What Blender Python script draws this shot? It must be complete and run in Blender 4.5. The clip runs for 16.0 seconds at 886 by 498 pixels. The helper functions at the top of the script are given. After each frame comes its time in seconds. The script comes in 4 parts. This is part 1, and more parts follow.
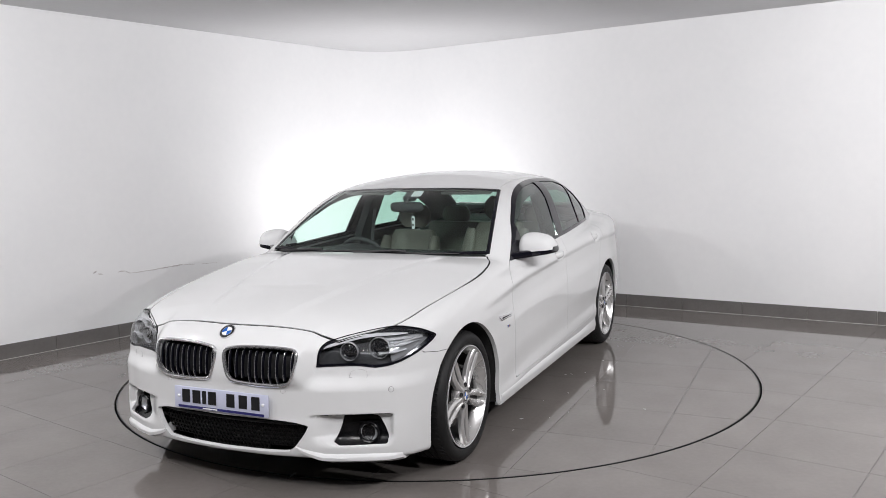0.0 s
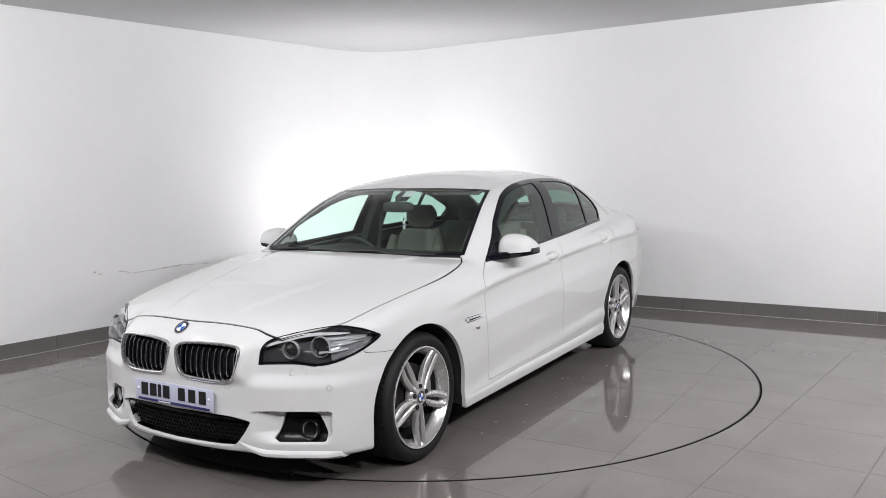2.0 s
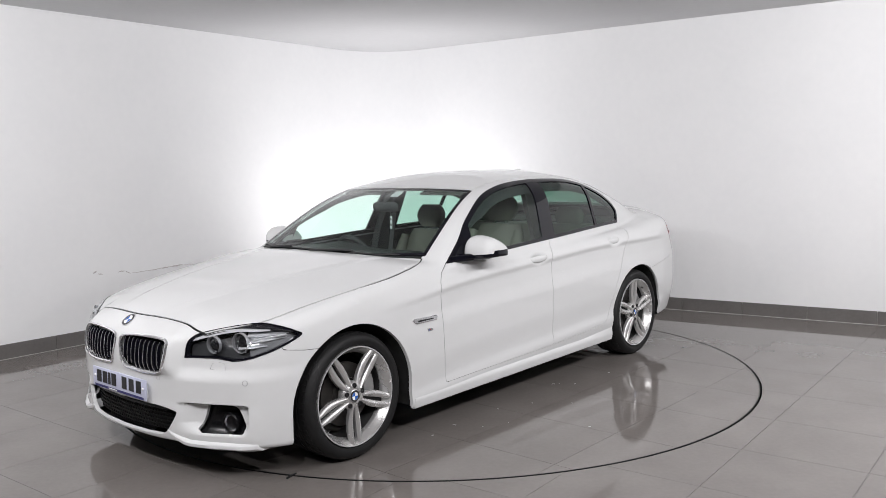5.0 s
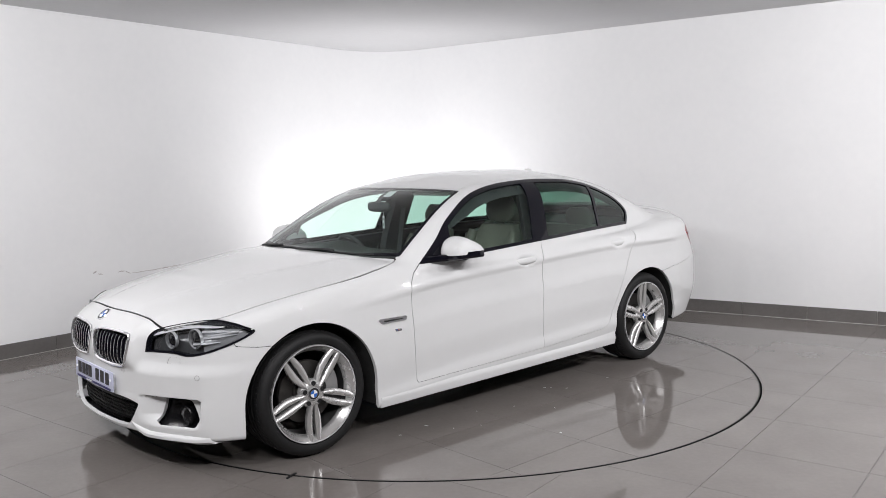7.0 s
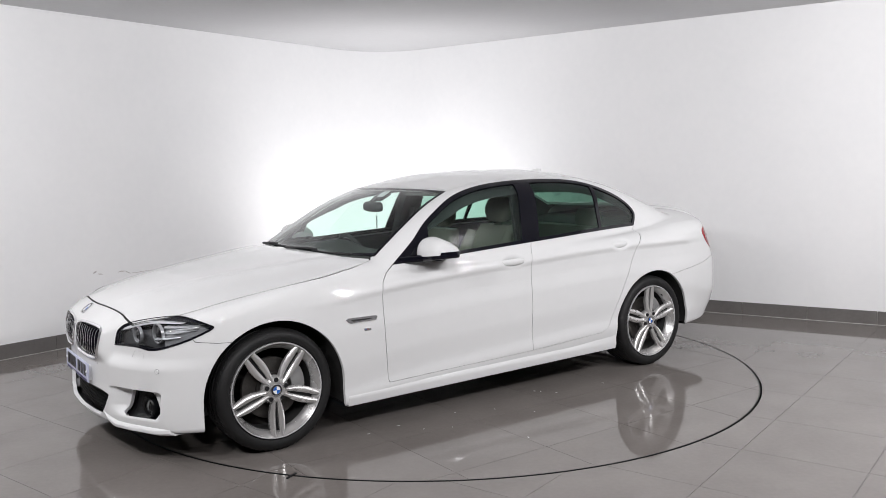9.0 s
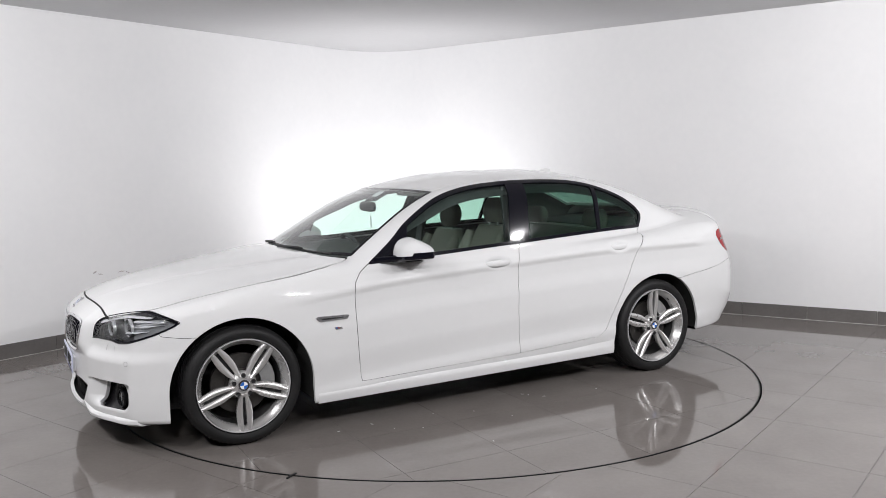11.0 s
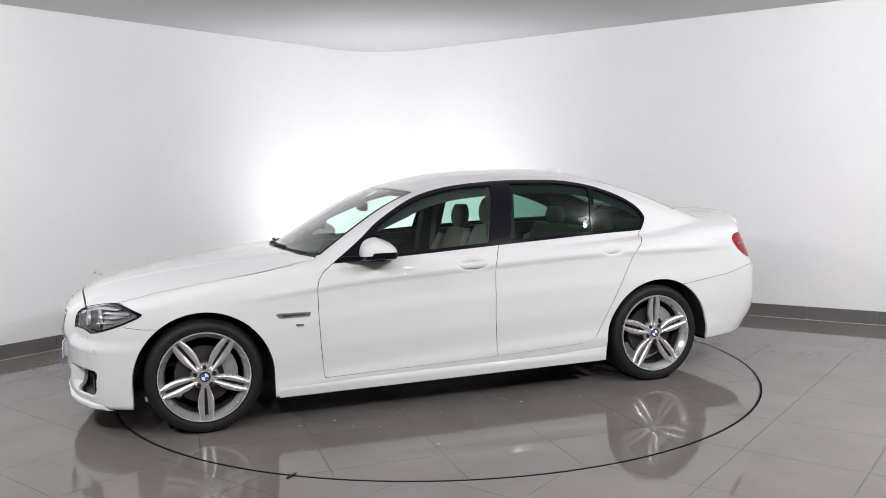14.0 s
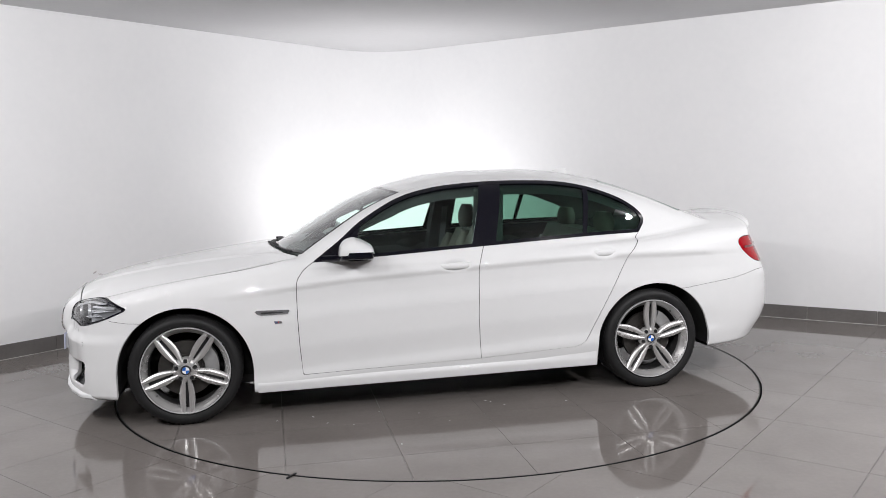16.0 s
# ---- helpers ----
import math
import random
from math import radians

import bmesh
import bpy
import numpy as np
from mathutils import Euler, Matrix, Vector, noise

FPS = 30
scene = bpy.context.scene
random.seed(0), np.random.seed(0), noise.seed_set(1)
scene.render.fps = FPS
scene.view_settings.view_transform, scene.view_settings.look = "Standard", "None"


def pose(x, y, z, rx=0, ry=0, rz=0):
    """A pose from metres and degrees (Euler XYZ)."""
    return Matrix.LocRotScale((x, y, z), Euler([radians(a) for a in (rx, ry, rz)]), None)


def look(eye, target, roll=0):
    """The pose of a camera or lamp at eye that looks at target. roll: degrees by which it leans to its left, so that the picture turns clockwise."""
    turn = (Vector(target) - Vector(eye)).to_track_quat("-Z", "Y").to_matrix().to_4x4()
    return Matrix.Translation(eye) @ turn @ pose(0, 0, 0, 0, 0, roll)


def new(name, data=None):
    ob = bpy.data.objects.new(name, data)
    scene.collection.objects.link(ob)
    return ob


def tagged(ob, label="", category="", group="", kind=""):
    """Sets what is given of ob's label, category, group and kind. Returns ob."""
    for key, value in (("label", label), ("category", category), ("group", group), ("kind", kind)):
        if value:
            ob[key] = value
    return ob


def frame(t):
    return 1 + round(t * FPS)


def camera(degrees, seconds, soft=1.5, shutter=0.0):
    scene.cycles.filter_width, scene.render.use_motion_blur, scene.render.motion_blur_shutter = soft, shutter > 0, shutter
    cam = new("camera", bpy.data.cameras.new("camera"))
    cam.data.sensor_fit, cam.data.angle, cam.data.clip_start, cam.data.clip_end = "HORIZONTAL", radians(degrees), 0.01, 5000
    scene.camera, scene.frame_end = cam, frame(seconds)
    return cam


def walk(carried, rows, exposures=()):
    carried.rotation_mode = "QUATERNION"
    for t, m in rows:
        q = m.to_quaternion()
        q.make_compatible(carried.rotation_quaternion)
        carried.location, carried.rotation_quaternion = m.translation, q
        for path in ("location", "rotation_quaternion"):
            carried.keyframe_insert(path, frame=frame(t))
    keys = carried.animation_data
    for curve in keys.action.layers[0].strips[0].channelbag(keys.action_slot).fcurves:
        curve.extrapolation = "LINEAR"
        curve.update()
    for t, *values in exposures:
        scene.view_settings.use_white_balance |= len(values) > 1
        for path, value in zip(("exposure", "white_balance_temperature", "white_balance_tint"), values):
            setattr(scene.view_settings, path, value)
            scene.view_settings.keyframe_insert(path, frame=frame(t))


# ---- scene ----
# Metres. The turntable's axis is the origin; the camera stands on the -y side and looks along +y.
cam = camera(56.25, 16.0, soft=0.6)
CAM_EYE = (0.0, -6.095, 1.501)
CAM_WAY = (0.0086, 0.99497, -0.09974)
CAM_POSE = look(CAM_EYE, [e + 5 * w for e, w in zip(CAM_EYE, CAM_WAY)], -1.302)
walk(cam, [(0.0, CAM_POSE), (16.0, CAM_POSE)])

# turning of the table and of the car on it
TURN_START, TURN_RATE = -115.14, -3.3475
CAR_X, CAR_Y = 0.232, 0.053

# ---- light ----
world = bpy.data.worlds.new("studio_dark")
world.use_nodes = True
world.node_tree.nodes["Background"].inputs[0].default_value = (0.9, 0.92, 1, 1)
world.node_tree.nodes["Background"].inputs[1].default_value = 0.02
scene.world = world
scene.view_settings.exposure = -0.3
CEILING = 2.87


def area_lamp(name, eye, target, watts, wide, deep, colour=(1, .98, .96), spread=180):
    lamp = bpy.data.lights.new(name, "AREA")
    lamp.shape, lamp.size, lamp.size_y, lamp.energy, lamp.color = "RECTANGLE", wide, deep, watts, colour
    lamp.spread = radians(spread)
    ob = new(name, lamp)
    ob.matrix_world = look(eye, target)
    return ob


def spot_lamp(name, eye, target, watts, cone, blend, radius, colour=(1, .98, .96)):
    lamp = bpy.data.lights.new(name, "SPOT")
    lamp.energy, lamp.color, lamp.spot_size, lamp.spot_blend, lamp.shadow_soft_size = watts, colour, radians(cone), blend, radius
    ob = new(name, lamp)
    ob.matrix_world = look(eye, target)
    return ob


LAMP_TONE = (1.0, .985, 1.0)
# small square ceiling lamps in an arc over the camera's side of the table
for lx, ly, watts in ((-3.6, -2.0, 42), (-3.0, -3.4, 42), (-2.0, -4.4, 40), (-.7, -5.2, 38), (.7, -5.2, 42), (2.0, -4.4, 54), (3.0, -3.4, 68), (3.7, -2.0, 66)):
    area_lamp("ceiling_lamp", (lx, ly, 2.84), (lx * .95, ly + 3.0, .8), watts, .075, .075, LAMP_TONE)
# wide uplight behind the table, turned up to the corner
spot_lamp("corner_uplight", (-.36, 2.25, .45), (-.62, 4.2, 2.3), 158, 179, 1.0, .12, LAMP_TONE)

# ---- materials ----
def material(name, colour, rough=.5, metal=0.0, coat=0.0, spec=.5):
    m = bpy.data.materials.new(name)
    m.use_nodes = True
    b = m.node_tree.nodes["Principled BSDF"]
    b.inputs["Base Color"].default_value = (*colour, 1)
    b.inputs["Roughness"].default_value = rough
    b.inputs["Metallic"].default_value = metal
    b.inputs["Coat Weight"].default_value = coat
    b.inputs["Coat Roughness"].default_value = .03
    b.inputs["Specular IOR Level"].default_value = spec
    return m


def node(m, kind, **values):
    n = m.node_tree.nodes.new(kind)
    for key, v in values.items():
        n.inputs[key.replace("_", " ")].default_value = v
    return n


def vary(m, low, high, scale, detail=4, rough=None, bump=0.0, bump_scale=None, per_object=0.0):
    """Colour between low and high by noise at two scales, roughness by the same noise, and fine relief."""
    nt = m.node_tree
    b = nt.nodes["Principled BSDF"]
    co = nt.nodes.new("ShaderNodeTexCoord")
    big = node(m, "ShaderNodeTexNoise", Scale=scale, Detail=detail)
    fine = node(m, "ShaderNodeTexNoise", Scale=scale * 17, Detail=3.0)
    nt.links.new(co.outputs["Object"], big.inputs["Vector"])
    nt.links.new(co.outputs["Object"], fine.inputs["Vector"])
    add = nt.nodes.new("ShaderNodeMath")
    add.operation = "MULTIPLY_ADD"
    add.inputs[1].default_value = .35
    nt.links.new(fine.outputs["Fac"], add.inputs[0])
    nt.links.new(big.outputs["Fac"], add.inputs[2])
    source = add.outputs[0]
    if per_object:
        info = nt.nodes.new("ShaderNodeObjectInfo")
        more = nt.nodes.new("ShaderNodeMath")
        more.operation = "MULTIPLY_ADD"
        more.inputs[1].default_value = per_object
        nt.links.new(info.outputs["Random"], more.inputs[0])
        nt.links.new(source, more.inputs[2])
        source = more.outputs[0]
    ramp = nt.nodes.new("ShaderNodeValToRGB")
    ramp.color_ramp.elements[0].position, ramp.color_ramp.elements[1].position = .4, .95 + per_object
    ramp.color_ramp.elements[0].color, ramp.color_ramp.elements[1].color = (*low, 1), (*high, 1)
    nt.links.new(source, ramp.inputs["Fac"])
    nt.links.new(ramp.outputs["Color"], b.inputs["Base Color"])
    if rough:
        r = node(m, "ShaderNodeMapRange")
        r.inputs["From Min"].default_value, r.inputs["From Max"].default_value = .4, .9
        r.inputs["To Min"].default_value, r.inputs["To Max"].default_value = rough
        nt.links.new(add.outputs[0], r.inputs["Value"])
        nt.links.new(r.outputs["Result"], b.inputs["Roughness"])
    if bump:
        grain = node(m, "ShaderNodeTexNoise", Scale=bump_scale or scale * 30, Detail=3.0)
        nt.links.new(co.outputs["Object"], grain.inputs["Vector"])
        bm_node = node(m, "ShaderNodeBump", Strength=bump, Distance=.004)
        nt.links.new(grain.outputs["Fac"], bm_node.inputs["Height"])
        nt.links.new(bm_node.outputs["Normal"], b.inputs["Normal"])
    return m


def pane_glass(name, tint, ior=1.5, gloss=1.0):
    """Thin glass: tinted see-through with a Fresnel reflection."""
    m = bpy.data.materials.new(name)
    m.use_nodes = True
    nt = m.node_tree
    nt.nodes.remove(nt.nodes["Principled BSDF"])
    clear = nt.nodes.new("ShaderNodeBsdfTransparent")
    clear.inputs[0].default_value = (*tint, 1)
    shine = nt.nodes.new("ShaderNodeBsdfGlossy")
    shine.inputs["Roughness"].default_value = .004
    shine.inputs["Color"].default_value = (gloss, gloss, gloss, 1)
    edge = nt.nodes.new("ShaderNodeLayerWeight")
    edge.inputs["Blend"].default_value = .5
    steep = nt.nodes.new("ShaderNodeMath")
    steep.operation = "POWER"
    steep.inputs[1].default_value = 5
    nt.links.new(edge.outputs["Facing"], steep.inputs[0])
    fres = nt.nodes.new("ShaderNodeMath")
    fres.operation = "MULTIPLY_ADD"
    base = ((ior - 1) / (ior + 1)) ** 2
    fres.inputs[1].default_value, fres.inputs[2].default_value = 1 - base, base
    nt.links.new(steep.outputs[0], fres.inputs[0])
    mix = nt.nodes.new("ShaderNodeMixShader")
    nt.links.new(fres.outputs[0], mix.inputs[0])
    nt.links.new(clear.outputs[0], mix.inputs[1])
    nt.links.new(shine.outputs[0], mix.inputs[2])
    nt.links.new(mix.outputs[0], nt.nodes["Material Output"].inputs[0])
    return m


WALL = vary(material("wall_paint", (.8, .8, .8), .75), (.76, .765, .775), (.82, .82, .825), .9, rough=(.6, .8), bump=.08, bump_scale=180)
# dark tone stands for the unlit room behind the camera and limits fill
BACK_WALL = vary(material("unlit_back_wall", (.1, .1, .1), .8), (.13, .13, .135), (.18, .18, .185), .9, rough=(.7, .9))
CEIL = vary(material("ceiling_paint", (.7, .7, .7), .85), (.66, .66, .67), (.72, .72, .73), .8, rough=(.75, .9), bump=.06, bump_scale=120)
TILE = vary(material("polished_porcelain_tile", (.3, .28, .26), .08), (.148, .134, .126), (.195, .178, .168), 2.3, rough=(.03, .075), bump=.01, bump_scale=9, per_object=.12)
SKIRT = vary(material("skirting_tile", (.12, .115, .11), .2), (.12, .113, .108), (.175, .166, .16), 3.0, rough=(.14, .25), per_object=.1)
GROUT = vary(material("grout", (.16, .15, .14), .3), (.15, .138, .13), (.22, .205, .195), 6)
PALE_GROUT = vary(material("pale_grout", (.45, .44, .42), .7), (.38, .37, .36), (.55, .54, .52), 8)
RUBBER = vary(material("tyre_rubber", (.012, .012, .013), .6, 0, 0, .35), (.006, .006, .0065), (.012, .012, .0125), 7, rough=(.5, .7), bump=.1, bump_scale=160)
PAINT = vary(material("white_car_paint", (.74, .745, .75), .5, 0, 1.0, .08), (.665, .67, .675), (.695, .70, .705), .8)
DARK = material("dark_plastic", (.008, .008, .009), .5)
TRIM = material("gloss_black_trim", (.005, .005, .009), .05, 0, 0, .35)
CHROME = material("chrome", (.86, .86, .88), .1, .88)
ALLOY = vary(material("silver_alloy", (.6, .6, .61), .28, .7, .3), (.6, .595, .59), (.68, .675, .67), 1.6, rough=(.24, .3))
# the same alloy with the shade behind the spokes put into its colour
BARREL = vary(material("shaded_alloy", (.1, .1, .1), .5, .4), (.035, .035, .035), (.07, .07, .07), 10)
STEEL = vary(material("brake_steel", (.1, .09, .085), .45, .7), (.05, .046, .043), (.1, .095, .09), 10)
CALIPER = vary(material("cast_caliper", (.4, .4, .4), .5, .3), (.24, .24, .24), (.34, .34, .34), 14)
POCKET = material("gloss_black_pocket", (.005, .005, .006), .25, 0, 0, .3)
GREY_SEAL = material("grey_rubber_seal", (.25, .25, .25), .6)
# near-black that paints the shade inside the panel gaps
GAP = material("panel_gap_shade", (.006, .006, .006), .8)
LINER = vary(material("wheel_arch_felt", (.012, .012, .012), .95), (.008, .008, .008), (.02, .02, .02), 14, bump=.2)
GLASS_FRONT = pane_glass("windscreen_glass", (.84, .95, .91))
GLASS_SIDE = pane_glass("side_glass", (.78, .92, .86))
GLASS_DARK = pane_glass("tinted_rear_glass", (.36, .54, .46))
LENS = pane_glass("clear_lens", (.93, .94, .95), 1.45)
RED = material("red_lamp_plastic", (.3, .002, .007), .15, 0, 0, .25)
DEEP_RED = material("dark_red_lamp_plastic", (.16, .003, .006), .1, 0, 1.0)
BLUE = material("blue_enamel", (.02, .13, .5), .15, 0, .6)
WHITE = material("white_enamel", (.85, .86, .88), .2, 0, .4)
PLATE = vary(material("plate_white", (.62, .64, .78), .35), (.5, .52, .66), (.58, .6, .73), 5)
INK = material("black_letters", (.01, .01, .012), .4)
NAVY = material("navy_strip", (.02, .02, .12), .4)
# cream leather painted far darker, cabin shade included in the colour
CREAM = vary(material("shaded_cream_leather", (.5, .46, .38), .5), (.15, .14, .118), (.215, .203, .172), 5, rough=(.4, .6), bump=.15, bump_scale=220)
CABIN = vary(material("cabin_plastic", (.03, .03, .032), .6), (.022, .022, .024), (.045, .045, .047), 8, bump=.1)
# pale cloth, likewise darkened to carry the dimness under the roof
HEADLINE = vary(material("shaded_headlining", (.3, .29, .27), .9), (.08, .078, .073), (.12, .117, .11), 9)
HLAMP = material("headlamp_housing", (.07, .071, .075), .3, .2)
REFLECT = material("lamp_reflector", (.82, .83, .85), .2, .6)
GUIDE = material("white_light_guide", (.8, .8, .82), .2)
SIDE_REFLECT = material("grey_lamp_reflector", (.6, .61, .63), .2, .65)
SCUFF = vary(material("scuffed_plaster", (.4, .37, .36), .9), (.42, .39, .385), (.6, .57, .56), 20)
DROP = material("shiny_drop", (.55, .55, .54), .06, 0, .5)

# ---- building kit ----
def part(name, bm, mat, parent=None, label="", smooth=True):
    """Links a bmesh as one mesh object under a thing or a part."""
    me = bpy.data.meshes.new(name)
    bmesh.ops.recalc_face_normals(bm, faces=bm.faces)
    bm.to_mesh(me)
    bm.free()
    me.materials.append(mat)
    if smooth:
        me.polygons.foreach_set("use_smooth", [True] * len(me.polygons))
        me.set_sharp_from_angle(angle=radians(38))
    ob = new(name, me)
    if parent:
        ob.parent = parent
    return tagged(ob, label)


def box(bm, size, at, turn=(0, 0, 0), bevel=0.0, segments=2):
    m = pose(*at, *turn)
    made = bmesh.ops.create_cube(bm, size=1, matrix=m @ Matrix.Diagonal((*size, 1)))
    if bevel:
        edges = list({e for v in made["verts"] for e in v.link_edges})
        bmesh.ops.bevel(bm, geom=edges, offset=bevel, segments=segments, affect="EDGES", profile=.5)
    return bm


def lathe(bm, profile, m=None, steps=64, closed=False):
    """Turns (radius, height) pairs about the z axis of m."""
    m = m or Matrix()
    rings = []
    for k in range(steps):
        a = 2 * math.pi * k / steps
        rings.append([bm.verts.new(m @ Vector((r * math.cos(a), r * math.sin(a), h))) for r, h in profile])
    n = len(profile)
    for k in range(steps):
        p, q = rings[k], rings[(k + 1) % steps]
        for j in range(n if closed else n - 1):
            bm.faces.new((p[j], q[j], q[(j + 1) % n], p[(j + 1) % n]))
    return bm


def tube(bm, points, radius, steps=8, cap=True):
    """A round bar along a row of points."""
    pts = [Vector(p) for p in points]
    rings = []
    for i, p in enumerate(pts):
        d = (pts[min(i + 1, len(pts) - 1)] - pts[max(i - 1, 0)]).normalized()
        u = d.orthogonal().normalized() if i == 0 else (u - d * u.dot(d)).normalized()
        v = d.cross(u)
        r = radius[i] if isinstance(radius, (list, tuple)) else radius
        rings.append([bm.verts.new(p + (u * math.cos(2 * math.pi * k / steps) + v * math.sin(2 * math.pi * k / steps)) * r) for k in range(steps)])
    for p, q in zip(rings, rings[1:]):
        for k in range(steps):
            bm.faces.new((p[k], p[(k + 1) % steps], q[(k + 1) % steps], q[k]))
    if cap:
        bm.faces.new(rings[0][::-1]), bm.faces.new(rings[-1])
    return bm


def loft(bm, sections, close_ends=True):
    """Skins equal rings of points."""
    rings = [[bm.verts.new(p) for p in s] for s in sections]
    for p, q in zip(rings, rings[1:]):
        n = len(p)
        for k in range(n):
            bm.faces.new((p[k], p[(k + 1) % n], q[(k + 1) % n], q[k]))
    if close_ends:
        bm.faces.new(rings[0][::-1]), bm.faces.new(rings[-1])
    return bm


def oval(cx, cy, cz, rx, rz, n=20, power=2.6, tilt=0.0, axis="y"):
    """A rounded ring in the plane across the given axis."""
    out = []
    for k in range(n):
        a = 2 * math.pi * k / n
        c, s = math.cos(a), math.sin(a)
        p, q = rx * abs(c) ** (2 / power) * (1 if c > 0 else -1), rz * abs(s) ** (2 / power) * (1 if s > 0 else -1)
        if axis == "y":
            out.append(Vector((cx + p * math.cos(tilt) - q * math.sin(tilt), cy, cz + p * math.sin(tilt) + q * math.cos(tilt))))
        elif axis == "x":
            out.append(Vector((cx, cy + p, cz + q)))
        else:
            out.append(Vector((cx + p, cy + q, cz)))
    return out


# ---- shells: triangle skins with their own normals, cut along outlines ----
def outline(points, steps=8, sharp=()):
    """A closed smooth outline through the points; those numbered in sharp stay corners."""
    p = np.array(points, float)
    n, out = len(p), []
    for i in range(n):
        a, b, c, d = p[i - 1], p[i], p[(i + 1) % n], p[(i + 2) % n]
        m1 = (c - b) * .9 if i in sharp else (c - a) / 2
        m2 = (c - b) * .9 if (i + 1) % n in sharp else (d - b) / 2
        for k in range(steps):
            t = k / steps
            out.append((2 * t**3 - 3 * t**2 + 1) * b + (t**3 - 2 * t**2 + t) * m1 + (3 * t**2 - 2 * t**3) * c + (t**3 - t**2) * m2)
    return np.array(out)


def inside(points, u, v):
    """Signed distance to a closed outline: negative inside."""
    best = np.full(u.shape, 1e9)
    odd = np.zeros(u.shape, bool)
    n = len(points)
    for i in range(n):
        (ax, ay), (bx, by) = points[i], points[(i + 1) % n]
        ex, ey = bx - ax, by - ay
        t = np.clip(((u - ax) * ex + (v - ay) * ey) / (ex * ex + ey * ey + 1e-12), 0, 1)
        best = np.minimum(best, (u - ax - t * ex) ** 2 + (v - ay - t * ey) ** 2)
        cross = ((ay > v) != (by > v))
        with np.errstate(divide="ignore", invalid="ignore"):
            odd ^= cross & (u < ex * (v - ay) / (ey if ey else 1e-12) + ax)
    return np.where(odd, -1, 1) * np.sqrt(best)


class Shell:
    def __init__(self, v, n, t, f=None):
        self.v, self.n, self.t, self.f = v, n, t, f

    def compact(self):
        used = np.unique(self.t)
        index = np.full(len(self.v), -1)
        index[used] = np.arange(len(used))
        return Shell(self.v[used], self.n[used], index[self.t], None if self.f is None else self.f[used])

    def cut(self, f):
        """Splits where f changes sign: the skin with f < 0 and the rest."""
        f = np.where(np.abs(f) < 1e-7, 1e-7, f)
        s = f[self.t] < 0
        k = s.sum(1)
        inner, outer = [self.t[k == 3]], [self.t[k == 0]]
        verts, norms, made, ins, outs = [], [], {}, [], []

        def point(a, b):
            key = (a, b) if a < b else (b, a)
            if key not in made:
                w = f[a] / (f[a] - f[b])
                made[key] = len(self.v) + len(verts)
                verts.append(self.v[a] * (1 - w) + self.v[b] * w)
                m = self.n[a] * (1 - w) + self.n[b] * w
                norms.append(m / (np.linalg.norm(m) + 1e-12))
            return made[key]

        for tri, side in zip(self.t[(k == 1) | (k == 2)], s[(k == 1) | (k == 2)]):
            lone = int(np.argmax(side)) if side.sum() == 1 else int(np.argmin(side))
            a, b, c = (int(tri[(lone + j) % 3]) for j in range(3))
            p, q = point(a, b), point(a, c)
            one, two = (ins, outs) if side.sum() == 1 else (outs, ins)
            one.append((a, p, q))
            two.extend(((p, b, c), (p, c, q)))
        v = np.vstack([self.v] + ([np.array(verts)] if verts else []))
        n = np.vstack([self.n] + ([np.array(norms)] if norms else []))
        level = np.concatenate([f, np.zeros(len(verts))])
        result = []
        for whole, bits in ((inner, ins), (outer, outs)):
            t = np.vstack(whole + ([np.array(bits)] if bits else []))
            result.append(Shell(v, n, t.astype(int), level).compact() if len(t) else Shell(v[:0], n[:0], t))
        return result

    def moved(self, depth):
        return Shell(self.v + self.n * depth, self.n, self.t)

    def pick(self, keep):
        """The triangles all of whose corners are kept."""
        ok = keep[self.t].all(1)
        return Shell(self.v, self.n, self.t[ok]).compact(), Shell(self.v, self.n, self.t[~ok]).compact()

    def part(self, name, mat, parent, label="", flange=0.0, back=False):
        """Links the skin as a mesh; flange turns its rims inwards by that depth."""
        v, t, n = self.v, self.t, self.n
        if flange:
            e = np.vstack([t[:, [0, 1]], t[:, [1, 2]], t[:, [2, 0]]])
            key = np.sort(e, 1)
            code = key[:, 0] * (len(v) + 1) + key[:, 1]
            _, first, count = np.unique(code, return_index=True, return_counts=True)
            rim = e[first[count == 1]]
            ids = np.unique(rim)
            low = np.full(len(v), -1)
            low[ids] = len(v) + len(ids) + np.arange(len(ids))
            top = np.full(len(v), -1)
            top[ids] = len(v) + np.arange(len(ids))
            v = np.vstack([v, v[ids], v[ids] - n[ids] * flange])
            a, b = rim[:, 0], rim[:, 1]
            side = np.vstack([np.stack([top[b], top[a], low[a]], 1), np.stack([top[b], low[a], low[b]], 1)])
            wall = np.zeros_like(v)
            fn = np.cross(v[side[:, 1]] - v[side[:, 0]], v[side[:, 2]] - v[side[:, 0]])
            for j in range(3):
                np.add.at(wall, side[:, j], fn)
            length = np.linalg.norm(wall, axis=1, keepdims=True)
            n = np.where(length > 1e-12, wall / np.maximum(length, 1e-12), np.vstack([n, n[ids], n[ids]]))
            n[:len(self.v)] = self.n
            t = np.vstack([t, side])
        me = bpy.data.meshes.new(name)
        me.from_pydata(v.tolist(), [], t.tolist())
        me.polygons.foreach_set("use_smooth", [True] * len(t))
        me.normals_split_custom_set_from_vertices(n.tolist())
        me.materials.append(mat)
        ob = new(name, me)
        if parent:
            ob.parent = parent
        return tagged(ob, label)


def gradient(field, p, h=2e-4):
    g = np.empty_like(p)
    for k in range(3):
        d = np.zeros(3)
        d[k] = h
        g[:, k] = (field(*(p + d).T) - field(*(p - d).T)) / (2 * h)
    return g


